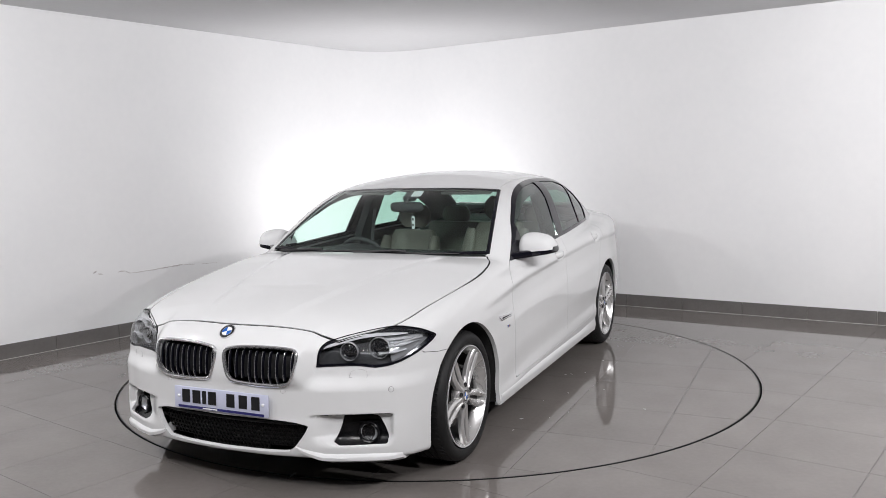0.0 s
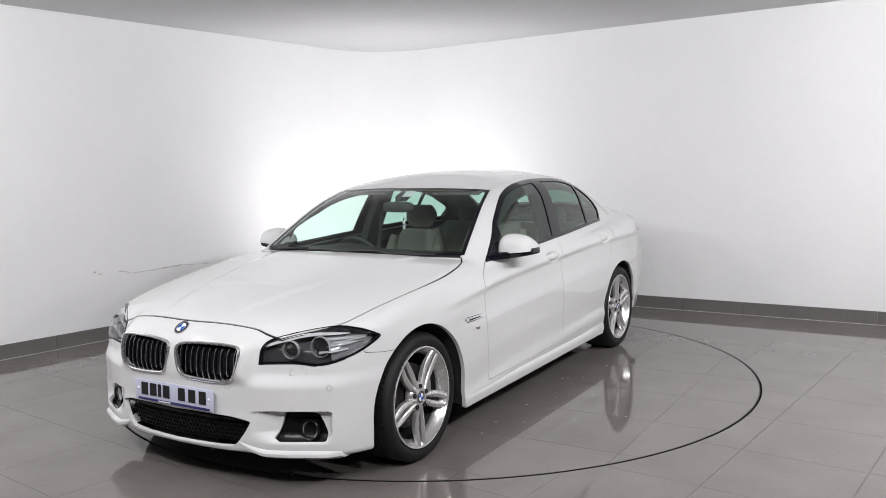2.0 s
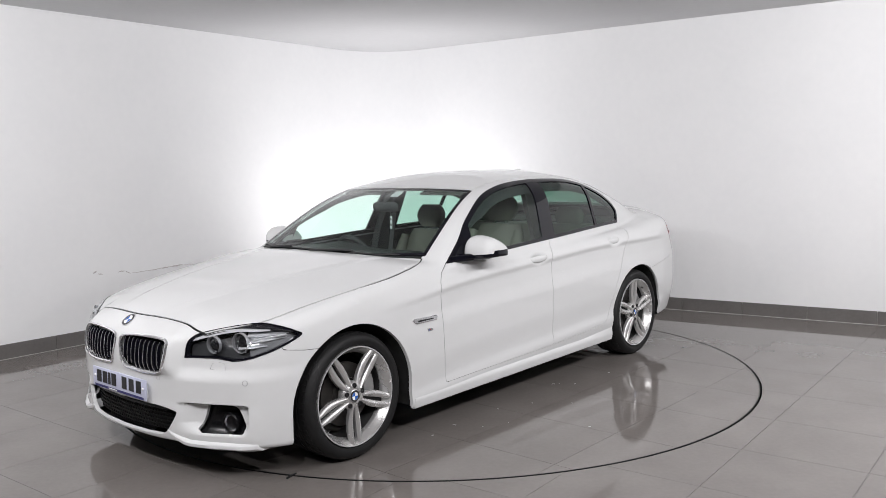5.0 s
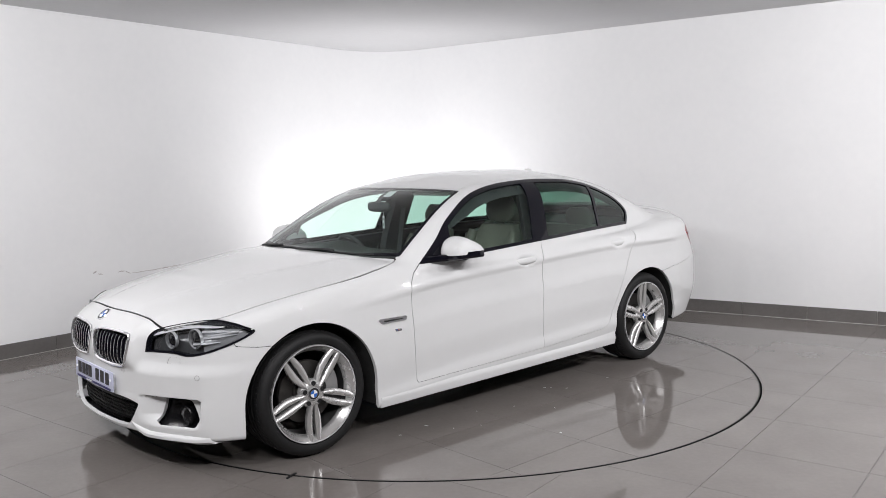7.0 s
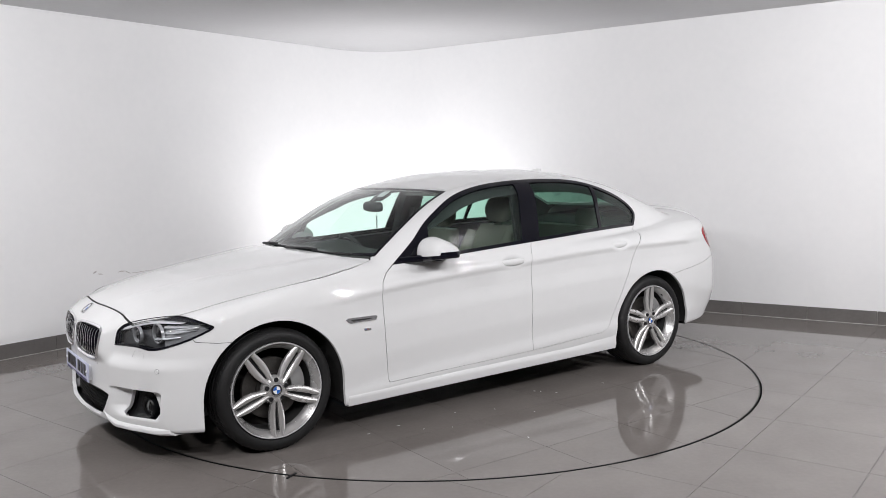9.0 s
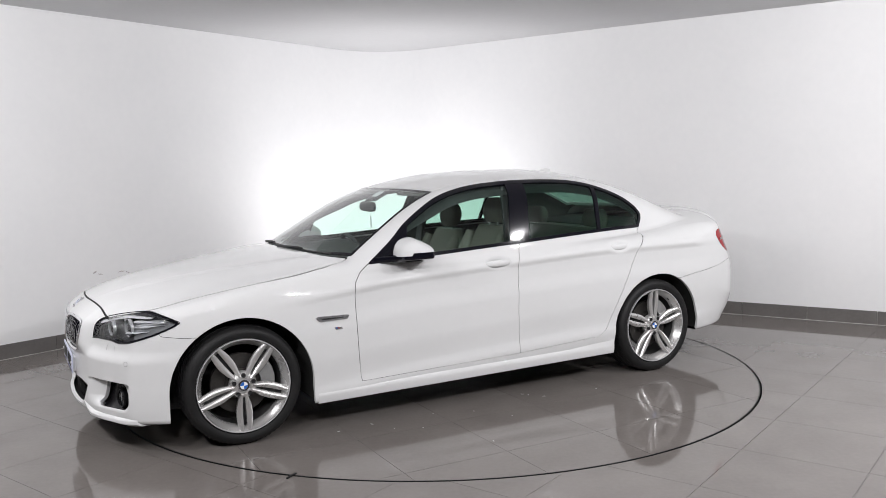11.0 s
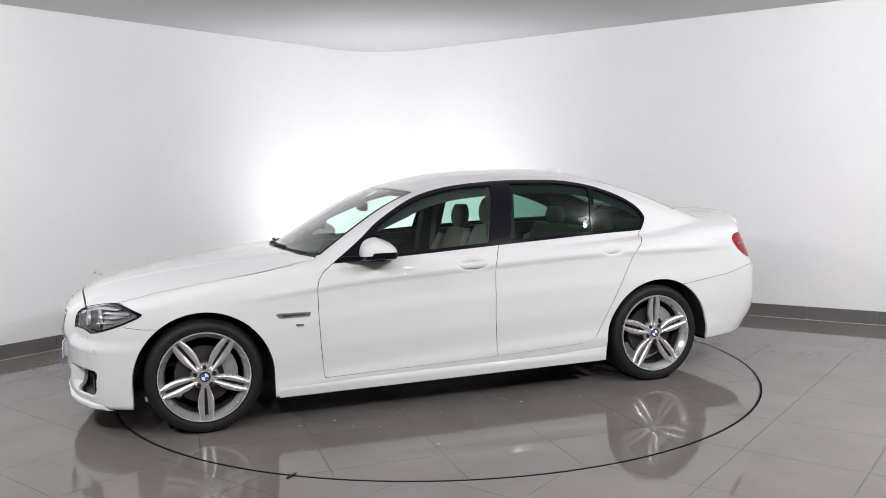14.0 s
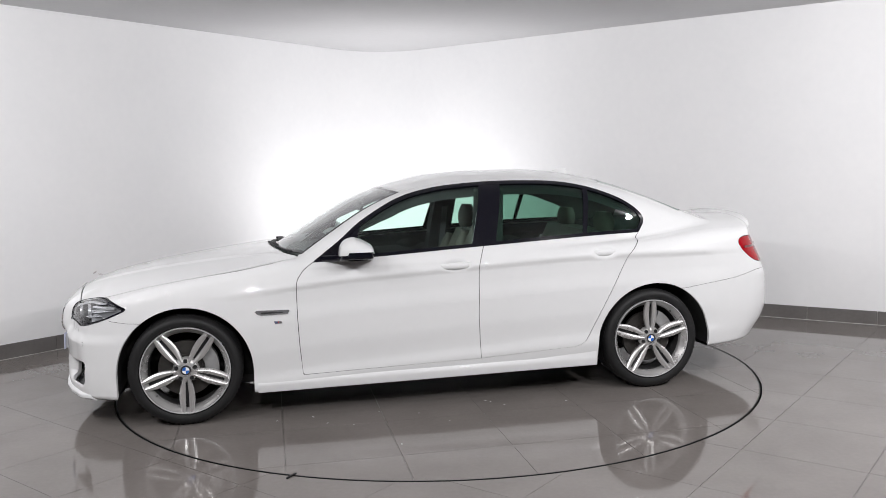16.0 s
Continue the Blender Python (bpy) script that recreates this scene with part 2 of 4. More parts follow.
def skin(field, low, high, step):
    """The zero surface of a field, as a Shell with exact places and normals."""
    ax = [np.arange(a, b + step, step) for a, b in zip(low, high)]
    f = np.concatenate([field(*np.meshgrid(rows, ax[1], ax[2], indexing="ij", sparse=True)) for rows in np.array_split(ax[0], max(1, len(ax[0]) // 40))])
    neg = f < 0
    total = np.zeros(tuple(s - 1 for s in f.shape), np.int8)
    corners = [(i, j, k) for i in (0, 1) for j in (0, 1) for k in (0, 1)]
    for i, j, k in corners:
        total += neg[i:f.shape[0] - 1 + i, j:f.shape[1] - 1 + j, k:f.shape[2] - 1 + k]
    cells = np.argwhere((total > 0) & (total < 8))
    index = np.full(total.shape, -1, np.int64)
    index[tuple(cells.T)] = np.arange(len(cells))
    p = np.stack([ax[d][cells[:, d]] + step / 2 for d in range(3)], 1)
    for _ in range(6):
        g = gradient(field, p)
        p -= np.clip(field(*p.T) / np.maximum((g * g).sum(1), .05), -step, step)[:, None] * g
    n = gradient(field, p)
    n /= np.linalg.norm(n, axis=1, keepdims=True) + 1e-12
    tris = []
    for d in range(3):
        a, b = [k for k in range(3) if k != d]
        lo = [slice(None)] * 3
        hi = [slice(None)] * 3
        lo[d], hi[d] = slice(0, -1), slice(1, None)
        flip = np.argwhere(neg[tuple(lo)] != neg[tuple(hi)])
        flip = flip[(flip[:, a] > 0) & (flip[:, b] > 0) & (flip[:, a] < f.shape[a] - 1) & (flip[:, b] < f.shape[b] - 1)]

        def cell(da, db):
            q = flip.copy()
            q[:, a] -= da
            q[:, b] -= db
            return index[tuple(q.T)]
        quad = np.stack([cell(1, 1), cell(0, 1), cell(0, 0), cell(1, 0)], 1)
        tris += [quad[:, [0, 1, 2]], quad[:, [0, 2, 3]]]
    t = np.vstack(tris)
    t = t[(t >= 0).all(1)]
    fn = np.cross(p[t[:, 1]] - p[t[:, 0]], p[t[:, 2]] - p[t[:, 0]])
    wrong = (fn * n[t].sum(1)).sum(1) < 0
    t[wrong] = t[wrong][:, ::-1]
    return Shell(p, n, t)

# ---- the room ----
UP = Vector((0, 0, 1))
LEFT_WAY = Vector((math.cos(radians(51.4)), math.sin(radians(51.4)), 0))
RIGHT_WAY = Vector((math.cos(radians(-33.9)), math.sin(radians(-33.9)), 0))
LEFT_FOOT, RIGHT_FOOT = Vector((-3.444, .783, 0)), Vector((3.2, 1.655, 0))
TABLE_R = 2.253
COVE = .7


def corner_line():
    """Plan of the two walls with a rounded corner, from far left to far right, and the lengths along it."""
    d = RIGHT_FOOT - LEFT_FOOT
    s = d.cross(RIGHT_WAY).z / LEFT_WAY.cross(RIGHT_WAY).z
    corner = LEFT_FOOT + LEFT_WAY * s
    half = LEFT_WAY.angle(RIGHT_WAY) / 2
    back = COVE * math.tan(half)
    a, b = corner - LEFT_WAY * back, corner + RIGHT_WAY * back
    centre = a + Vector((LEFT_WAY.y, -LEFT_WAY.x, 0)) * COVE
    pts = [corner - LEFT_WAY * 9.5]
    for k in range(17):
        q = Matrix.Rotation(-2 * half * k / 16, 3, "Z") @ (a - centre)
        pts.append(centre + q)
    pts.append(corner + RIGHT_WAY * 9.5)
    return pts


WALL_LINE = corner_line()


def strip(name, line, low, high, inward, thick, mat):
    """An upright band along a plan line; inward is how far its face stands out from the line."""
    bm = bmesh.new()
    rows = []
    for i, p in enumerate(line):
        d = (line[min(i + 1, len(line) - 1)] - line[max(i - 1, 0)]).normalized()
        out = Vector((-d.y, d.x, 0))
        rows.append([bm.verts.new(p - out * inward + UP * low), bm.verts.new(p - out * inward + UP * high),
                     bm.verts.new(p + out * thick + UP * high), bm.verts.new(p + out * thick + UP * low)])
    for p, q in zip(rows, rows[1:]):
        for k in range(4):
            bm.faces.new((p[k], p[(k + 1) % 4], q[(k + 1) % 4], q[k]))
    bm.faces.new(rows[0][::-1]), bm.faces.new(rows[-1])
    return part(name, bm, mat)


def build_room():
    wall = tagged(strip("wall_north", WALL_LINE, -.02, CEILING + .1, 0, .2, WALL), "white painted studio wall with a rounded corner", "wall", kind="structure")
    # scratches and knocked paint on the wall
    out = Vector((-LEFT_WAY.y, LEFT_WAY.x, 0))
    rng = random.Random(5)
    for start, z0, length, fall, thick in ((.62, .617, .03, .6, .005), (.66, .607, .05, -.1, .0035), (.86, .602, .07, .1, .004), (.93, .606, .05, -.6, .003), (1.0, .577, .16, .04, .0025),
                                           (1.16, .583, .14, .03, .003), (1.29, .588, .12, .03, .0045), (1.40, .592, .13, .06, .005), (1.46, .596, .09, .05, .003), (1.56, .597, .14, -.08, .002),
                                           (1.75, .58, .2, -.02, .0015)):
        bm = bmesh.new()
        pts = []
        for k in range(9):
            u = k / 8
            p = LEFT_FOOT + LEFT_WAY * (start + length * u) - out * .0004 + UP * (z0 + fall * length * u + rng.uniform(-.003, .003))
            pts.append(p)
        tube(bm, pts, [thick * 1.5 * (.25 + .75 * math.sin(math.pi * min(.95, max(.05, k / 8 + rng.uniform(-.05, .05))))) for k in range(9)], 5)
        part("scratch", bm, SCUFF, wall, "dull grey scratch in the paint")
    # plain unseen walls that close the studio behind the camera, dark to cut bounce
    p, q = WALL_LINE[0], WALL_LINE[-1]
    back_left = p + Vector((3.2, -6.0, 0))
    back_right = q + Vector((-3.4, -4.6, 0))
    tagged(strip("wall_south", [q, back_right, back_left, p], -.02, CEILING + .1, 0, .2, BACK_WALL), "plain unseen studio wall, dark to stand for an unlit room", "wall", kind="structure")
    bm = bmesh.new()
    box(bm, (19, 19, .15), (0, -3, CEILING + .08))
    tagged(part("ceiling", bm, CEIL, smooth=False), "flat pale grey painted studio ceiling", "ceiling", kind="structure")
    # bead of white filler between wall and ceiling
    tagged(strip("trim", WALL_LINE, CEILING - .012, CEILING + .004, .006, .0, WALL), "thin white bead under the ceiling", "trim", kind="structure")
    # pale joint along the foot of the skirting
    tagged(strip("trim", WALL_LINE, -.004, .0035, .017, .0, PALE_GROUT), "thin pale joint at the foot of the skirting", "trim", kind="structure")
    # skirting of dark tiles
    base = tagged(strip("baseboard", WALL_LINE, -.01, .118, .004, .05, PALE_GROUT), "dark grey tile skirting with pale joints", "skirting", kind="structure")
    bm = bmesh.new()
    box(bm, (.58, .012, .122), (0, 0, 0), bevel=.0015, segments=1)
    me = bpy.data.meshes.new("skirting_tile")
    bm.to_mesh(me)
    bm.free()
    me.materials.append(SKIRT)
    for way, foot, start, count in ((LEFT_WAY, LEFT_FOOT + LEFT_WAY * .24, -5, 12), (RIGHT_WAY, RIGHT_FOOT - RIGHT_WAY * .29, -6, 14)):
        out = Vector((-way.y, way.x, 0))
        for k in range(start, start + count):
            at = foot + way * (.584 * (k + .5)) - out * .007 + UP * .062
            ob = new("skirting_tile", me)
            ob.parent = base
            ob.matrix_world = Matrix.Translation(at) @ Matrix.Rotation(math.atan2(way.y, way.x), 4, "Z")


TILE_SIDE = .6
TILE_TURN = 52.0


def tile_shell(x0, y0, cells, side, gap):
    """A flat tile as a fine grid, to be cut by the round edge."""
    g = np.linspace(0, 1, cells + 1)
    x, y = np.meshgrid(x0 + gap / 2 + g * (side - gap), y0 + gap / 2 + g * (side - gap), indexing="ij")
    v = np.stack([x.ravel(), y.ravel(), np.zeros(x.size)], 1)
    t = []
    for i in range(cells):
        for j in range(cells):
            a = i * (cells + 1) + j
            b = a + cells + 1
            t += [(a, b, b + 1), (a, b + 1, a + 1)]
    return Shell(v, np.tile([0., 0., 1.], (len(v), 1)), np.array(t))


def lay_tiles(parent, turn, phase_u, phase_v, reach, keep_inside, radius, bounds=None):
    m = np.array(Matrix.Rotation(radians(turn), 3, "Z"))
    lo, hi = int(-reach / TILE_SIDE) - 1, int(reach / TILE_SIDE) + 1
    for i in range(lo, hi):
        for j in range(lo, hi):
            u, v = phase_u + i * TILE_SIDE, phase_v + j * TILE_SIDE
            corner = [np.hypot(u + a * TILE_SIDE, v + b * TILE_SIDE) for a in (0, 1) for b in (0, 1)]
            near, far = min(corner), max(corner)
            mid = m @ np.array([u + .3, v + .3, 0])
            if bounds and not bounds(mid):
                continue
            if keep_inside and near > radius or (not keep_inside and far < radius):
                continue
            crosses = near < radius + .3 and far > radius
            s = tile_shell(u, v, 10 if crosses else 1, TILE_SIDE, .0024)
            if crosses:
                a, b = s.cut(np.hypot(s.v[:, 0], s.v[:, 1]) - radius)
                s = a if keep_inside else b
            if not len(s.t):
                continue
            s.v = s.v @ m.T
            s.part("floor_tile", TILE, parent, flange=.003)


def build_floor():
    floor = new("floor")
    tagged(floor, "polished grey-brown porcelain tile floor", "floor", kind="structure")
    bm = bmesh.new()
    ring = [(3.2, -.006), (TABLE_R + .012, -.006), (TABLE_R + .012, -.12)]
    lathe(bm, ring, steps=160)
    part("screed", bm, GROUT, floor)
    bm = bmesh.new()
    box(bm, (19, 19, .1), (0, -3, -.17))
    part("slab", bm, GROUT, floor, smooth=False)
    bm = bmesh.new()
    outer = [bm.verts.new((x, y, -.006)) for x, y in ((-9.5, -12.5), (9.5, -12.5), (9.5, 6.5), (-9.5, 6.5))]
    circle = [bm.verts.new((3.19 * math.cos(2 * math.pi * k / 64), 3.19 * math.sin(2 * math.pi * k / 64), -.0062)) for k in range(64)]
    for k in range(64):
        a = circle[k], circle[(k + 1) % 64]
        ang = (k + .5) / 64 * 4
        c = outer[{0: 2, 1: 3, 2: 0, 3: 1}[int(((ang) % 4))]]
        bm.faces.new((a[0], c, a[1]))
    for k in range(4):
        c1, c2 = outer[k], outer[(k + 1) % 4]
        j = {0: 48, 1: 0, 2: 16, 3: 32}[k]
        bm.faces.new((c1, c2, circle[j]))
    part("grout_bed", bm, GROUT, floor, smooth=False)

    def in_room(q):
        left = Vector((-LEFT_WAY.y, LEFT_WAY.x, 0)).dot(Vector(q) - LEFT_FOOT)
        right = Vector((-RIGHT_WAY.y, RIGHT_WAY.x, 0)).dot(Vector(q) - RIGHT_FOOT)
        return left < .4 and right < .4 and q[1] > -6.6
    bm = bmesh.new()
    box(bm, (.075, .012, .008), (-.736, -2.146, .004), (0, 0, 64), .003)
    tagged(part("rubber_wedge", bm, DARK), "small black rubber wedge at the turntable's edge", "wedge")
    lay_tiles(floor, TILE_TURN, -2.36 - .6, .58, 8.4, False, TABLE_R + .012, in_room)
    return floor


def build_turntable():
    table = new("turntable")
    tagged(table, "round tiled turntable flush with the floor", "turntable")
    bm = bmesh.new()
    lathe(bm, [(0, -.006), (TABLE_R - .004, -.006), (TABLE_R - .004, -.11), (0, -.11)], steps=160)
    part("bed", bm, GROUT, table)
    bm = bmesh.new()
    lathe(bm, [(TABLE_R - .005, -.05), (TABLE_R - .005, .0006), (TABLE_R, .0006), (TABLE_R, -.05)], steps=200)
    part("rim", bm, DARK, table, "thin dark metal rim")
    lay_tiles(table, 0.0, .567, .01, 2.4, True, TABLE_R - .006)
    # small pale flecks and drops lying on the table
    rng = random.Random(3)
    for x, y, r in ((.985, .996, .008), (.907, 1.145, .005), (.582, 1.004, .004), (-.11, .95, .007), (-.135, .984, .006), (-.2, 1.068, .006), (.541, 1.633, .006), (.76, 1.22, .004), (.2, 1.3, .004),
                    (1.2, 1.02, .006), (-.6, 1.1, .005), (.35, 1.1, .004)):
        bm = bmesh.new()
        ring = [(r * (.7 + rng.uniform(-.2, .3)), rng.uniform(.0002, .0008)) for _ in range(2)]
        lathe(bm, [(r * 1.1, .0001), (r * .8, .0012), (r * .3, .0018), (0, .0019)], Matrix.Translation((x, y, .0002)) @ pose(0, 0, 0, 0, 0, rng.uniform(0, 180)) @ Matrix.Diagonal((1.5, .6, 1, 1)), 12)
        part("fleck", bm, DROP, table, "small shiny drop")
    return table


# ---- shape of the car body: smooth height fields joined into one solid ----
def curve(pts):
    """A monotone cubic through (x, y) pairs, as a function of an array."""
    a = np.array(sorted(pts), float)
    x, y = a[:, 0], a[:, 1]
    h = np.diff(x)
    s = np.diff(y) / h
    m = np.zeros(len(x))
    m[0], m[-1] = s[0], s[-1]
    for i in range(1, len(x) - 1):
        if s[i - 1] * s[i] > 0:
            w1, w2 = 2 * h[i] + h[i - 1], h[i] + 2 * h[i - 1]
            m[i] = (w1 + w2) / (w1 / s[i - 1] + w2 / s[i])

    def at(v):
        v = np.asarray(v, float)
        c = np.clip(v, x[0], x[-1])
        k = np.clip(np.searchsorted(x, c) - 1, 0, len(h) - 1)
        t = (c - x[k]) / h[k]
        return ((2 * t**3 - 3 * t**2 + 1) * y[k] + (t**3 - 2 * t**2 + t) * h[k] * m[k]
                + (3 * t**2 - 2 * t**3) * y[k + 1] + (t**3 - t**2) * h[k] * m[k + 1])
    return at


def smax(a, b, k):
    h = np.maximum(k - np.abs(a - b), 0) / k
    return np.maximum(a, b) + h * h * k / 4


def smin(a, b, k):
    return -smax(-a, -b, k)


HALF_WIDTH = curve([(-2.6, .74), (-2.4, .83), (-2.2, .872), (-1.9, .908), (-1.5, .935), (-1, .932), (-.3, .93), (.5, .932), (.9, .94),
                    (1.2, .943), (1.5, .94), (1.8, .915), (2, .872), (2.15, .82), (2.3, .75)])
CREASE_Z = curve([(-2.6, .9), (-2.2, .9), (-1.2, .905), (-.2, .868), (.6, .825), (1.2, .765), (1.7, .73), (2.3, .7)])
SIDE = curve([(-.8, -.07), (-.7, -.035), (-.62, -.012), (-.57, -.004), (-.5, -.012), (-.35, -.002), (-.22, -.002), (-.1, -.015), (-.035, -.017), (0, -.009),
              (.035, -.022), (.08, -.045), (.14, -.08), (.2, -.13), (.3, -.25)])
SIDE_FRONT = curve([(-.8, -.07), (-.7, -.035), (-.62, -.012), (-.57, -.004), (-.5, -.008), (-.35, -.002), (-.22, -.001), (-.1, -.006), (0, -.018),
                    (.08, -.04), (.14, -.07), (.2, -.12), (.3, -.25)])
BONNET_Z = curve([(2.6, .5), (2.34, .64), (2.26, .725), (2.2, .766), (2.1, .808), (1.9, .857), (1.64, .905), (1.42, .937), (1.19, .965), (1, .983), (.8, .99),
                  (.3, 1.0), (-.4, 1.01), (-1.1, 1.03), (-1.6, 1.07), (-1.9, 1.105), (-2.1, 1.112), (-2.3, 1.108), (-2.47, 1.1), (-2.6, 1.05)])
BONNET_DROP = curve([(2.3, .16), (2.13, .135), (1.96, .085), (1.6, .06), (1.2, .045), (.85, .03), (.3, .03), (-1, .04), (-1.9, .07), (-2.5, .09)])
NOSE_X = curve([(.1, 2.19), (.17, 2.245), (.2, 2.28), (.26, 2.288), (.34, 2.286), (.4, 2.282), (.5, 2.284), (.56, 2.288), (.6, 2.286), (.68, 2.272), (.74, 2.238), (.8, 2.165), (.9, 2.0)])
BOW_LOW = curve([(0, 0), (.2, .01), (.44, .055), (.6, .11), (.69, .155), (.8, .22), (.87, .32), (.95, .6)])
BOW_HIGH = curve([(0, 0), (.2, .004), (.4, .03), (.47, .095), (.6, .145), (.725, .2), (.8, .25), (.87, .36), (.95, .62)])
TAIL_X = curve([(.2, -2.48), (.3, -2.53), (.42, -2.61), (.5, -2.633), (.7, -2.628), (.78, -2.6), (.9, -2.54), (1.0, -2.5), (1.07, -2.5), (1.2, -2.45)])
TAIL_BOW = curve([(0, 0), (.3, .025), (.5, .075), (.65, .15), (.75, .22), (.83, .33), (.9, .6)])
BELT_Y = curve([(1.2, .8), (.9, .845), (.7, .86), (.2, .865), (-.4, .86), (-1, .825), (-1.5, .762), (-1.9, .70), (-2.3, .62)])
ROOF_Z = curve([(1.05, .9), (.95, .955), (.858, 1.015), (.636, 1.153), (.391, 1.288), (.219, 1.353), (.063, 1.402), (-.187, 1.45), (-.483, 1.468), (-.784, 1.468),
                (-1.046, 1.450), (-1.313, 1.402), (-1.586, 1.317), (-1.91, 1.19), (-2.15, 1.09), (-2.4, .95)])
ROOF_DROP = curve([(.9, .05), (.5, .05), (.2, .042), (-.4, .068), (-1.2, .068), (-2, .06)])
SILL_Z = curve([(2.4, .2), (2.2, .18), (1.9, .172), (1, .17), (-1.1, .172), (-1.9, .245), (-2.3, .27), (-2.6, .32)])


def lower_body(x, y, z):
    a = np.abs(y)
    ahead = np.clip((x - .75) / .6, 0, 1)
    side = a - HALF_WIDTH(x) - SIDE(z - CREASE_Z(x)) * (1 - ahead) - SIDE_FRONT(z - CREASE_Z(x)) * ahead
    # hand hollows behind the door handles
    for hx, hz in ((-.165, .885), (-1.155, .922)):
        cup = np.clip(1.15 - np.hypot((x - hx) / .1, (z - hz) / .043), 0, 1)
        side = side + .022 * cup * cup * (3 - 2 * cup)
    mix = np.clip((z - .5) / .075, 0, 1)
    mix = mix * mix * (3 - 2 * mix)
    front = x - NOSE_X(z) + BOW_LOW(a) * (1 - mix) + BOW_HIGH(a) * mix
    # hollow beside the fog lamps
    dip = np.clip((a - .43) / .13, 0, 1) * np.clip((.8 - a) / .035, 0, 1) * np.clip((z - .24) / .055, 0, 1) * np.clip((.397 - z) / .012, 0, 1)
    front = front + .042 * dip * dip * (3 - 2 * dip)
    rear = TAIL_X(z) + TAIL_BOW(a) - x
    dome = np.clip((.26 + .30 * np.clip((2.1 - x) / 1.15, 0, 1.1) - a) / .06, 0, 1) * np.clip((x - .85) / .1, 0, 1) * np.clip((2.16 - x) / .25, 0, 1)
    deck = z - BONNET_Z(x) - .007 * dome * dome * (3 - 2 * dome) + BONNET_DROP(x) * (a / .75) ** 2.2
    f = smax(side, front * .8, .07)
    f = smax(f, rear * .8, .06)
    f = smax(f, deck, np.where(x > 1, .05, .06))
    return smax(f, SILL_Z(x) - z, .025)


def glasshouse(x, y, z):
    a = np.abs(y)
    s = z - 1
    side = (a - BELT_Y(x) + .36 * s + .12 * s * s) * .93
    top = (z - ROOF_Z(x) + ROOF_DROP(x) * (a / .6) ** 2.2) * .9
    return smax(smax(smax(side, top, .11), .9 - z, .02), -2.3 - x, .03)


def body_field(x, y, z):
    return smin(lower_body(x, y, z), glasshouse(x, y, z), .02)

# ---- the car ----
# car space: x forward from the middle of the wheelbase, y to the car's left, z up from the ground
DLO = outline([(.72, .935), (.548, 1.06), (.40, 1.176), (.171, 1.30), (-.059, 1.361), (-.326, 1.387), (-.598, 1.394), (-.912, 1.382), (-1.145, 1.339),
               (-1.339, 1.269), (-1.452, 1.201), (-1.509, 1.135), (-1.506, 1.09), (-1.462, 1.029), (-1.046, 1.02), (-.358, .99), (.336, .954)], 6, (0, 13))
FRONT_DOOR = [(.80, .262), (.815, .45), (.822, .62), (.822, .81), (.812, .845), (.775, .895), (.715, .938), (.55, 1.03), (-.36, 1.05), (-.358, .99), (-.33, .92), (-.315, .876), (-.304, .554), (-.315, .284)]
REAR_DOOR = [(-.315, .284), (-.304, .554), (-.315, .876), (-.33, .92), (-.358, .99), (-.36, 1.05), (-1.4, 1.06), (-1.462, 1.03), (-1.323, .903), (-1.224, .723),
             (-1.106, .506), (-1.045, .39), (-1.02, .352), (-.985, .328), (-.94, .316)]
HEADLAMP = outline([(-1.715, .61), (-1.683, .691), (-1.56, .731), (-1.247, .766), (-1.068, .757), (-.94, .724), (-.925, .703), (-1.074, .653), (-1.258, .616), (-1.367, .606),
                    (-1.477, .616), (-1.6, .614)], 6, (0, 9))
KIDNEY = outline([(.02, .66), (.05, .69), (.2, .703), (.375, .697), (.407, .665), (.40, .60), (.376, .543), (.33, .523), (.25, .52), (.1, .527), (.052, .545), (.03, .6)], 6)
LOWER_GRILLE = outline([(0, .368), (.30, .365), (.425, .348), (.44, .335), (.40, .27), (.36, .228), (.33, .218), (.13, .212), (0, .21), (-.13, .212), (-.33, .218), (-.36, .228), (-.40, .27),
                        (-.44, .335), (-.425, .348), (-.30, .365)], 5)
FOG = outline([(.582, .392), (.70, .385), (.737, .355), (.772, .256), (.575, .254), (.543, .27), (.568, .33)], 6, (0, 3, 4, 5))
TAIL = outline([(-1.32, .925), (-1.40, .975), (-1.7, .968), (-1.95, .955), (-1.95, .82), (-1.62, .795), (-1.445, .83)], 6, (3, 4))


def mirrored(points):
    return points + [(x, -y) for x, y in points[::-1] if y]


WINDSCREEN = outline(mirrored([(.925, 0), (.918, .25), (.86, .52), (.775, .765), (.45, .685), (.135, .602), (.185, .35), (.212, 0)]), 5, (3, 5, 9, 11))
BONNET = outline(mirrored([(2.17, 0), (2.157, .212), (2.116, .55), (1.941, .738), (1.675, .80), (1.36, .845), (1.084, .849), (.9, .815), (.80, .76), (.89, .52), (.95, .25), (.96, 0)]), 5,
                 (2, 8, 14, 20))
ROOF = outline(mirrored([(.197, 0), (.17, .35), (.115, .588), (-.4, .578), (-1.25, .55), (-1.335, .3), (-1.36, 0)]), 5, (2, 4, 8, 10))
REAR_SCREEN = outline(mirrored([(-1.375, 0), (-1.35, .3), (-1.28, .50), (-1.84, .585), (-1.96, .35), (-1.985, 0)]), 5, (2, 3, 7, 8))
FRONT_BUMPER = [(1.6, 0), (1.6, .624), (1.678, .624), (1.80, .63), (1.90, .645), (1.96, .76), (2.0, .9), (2.6, .9), (2.6, 0)]
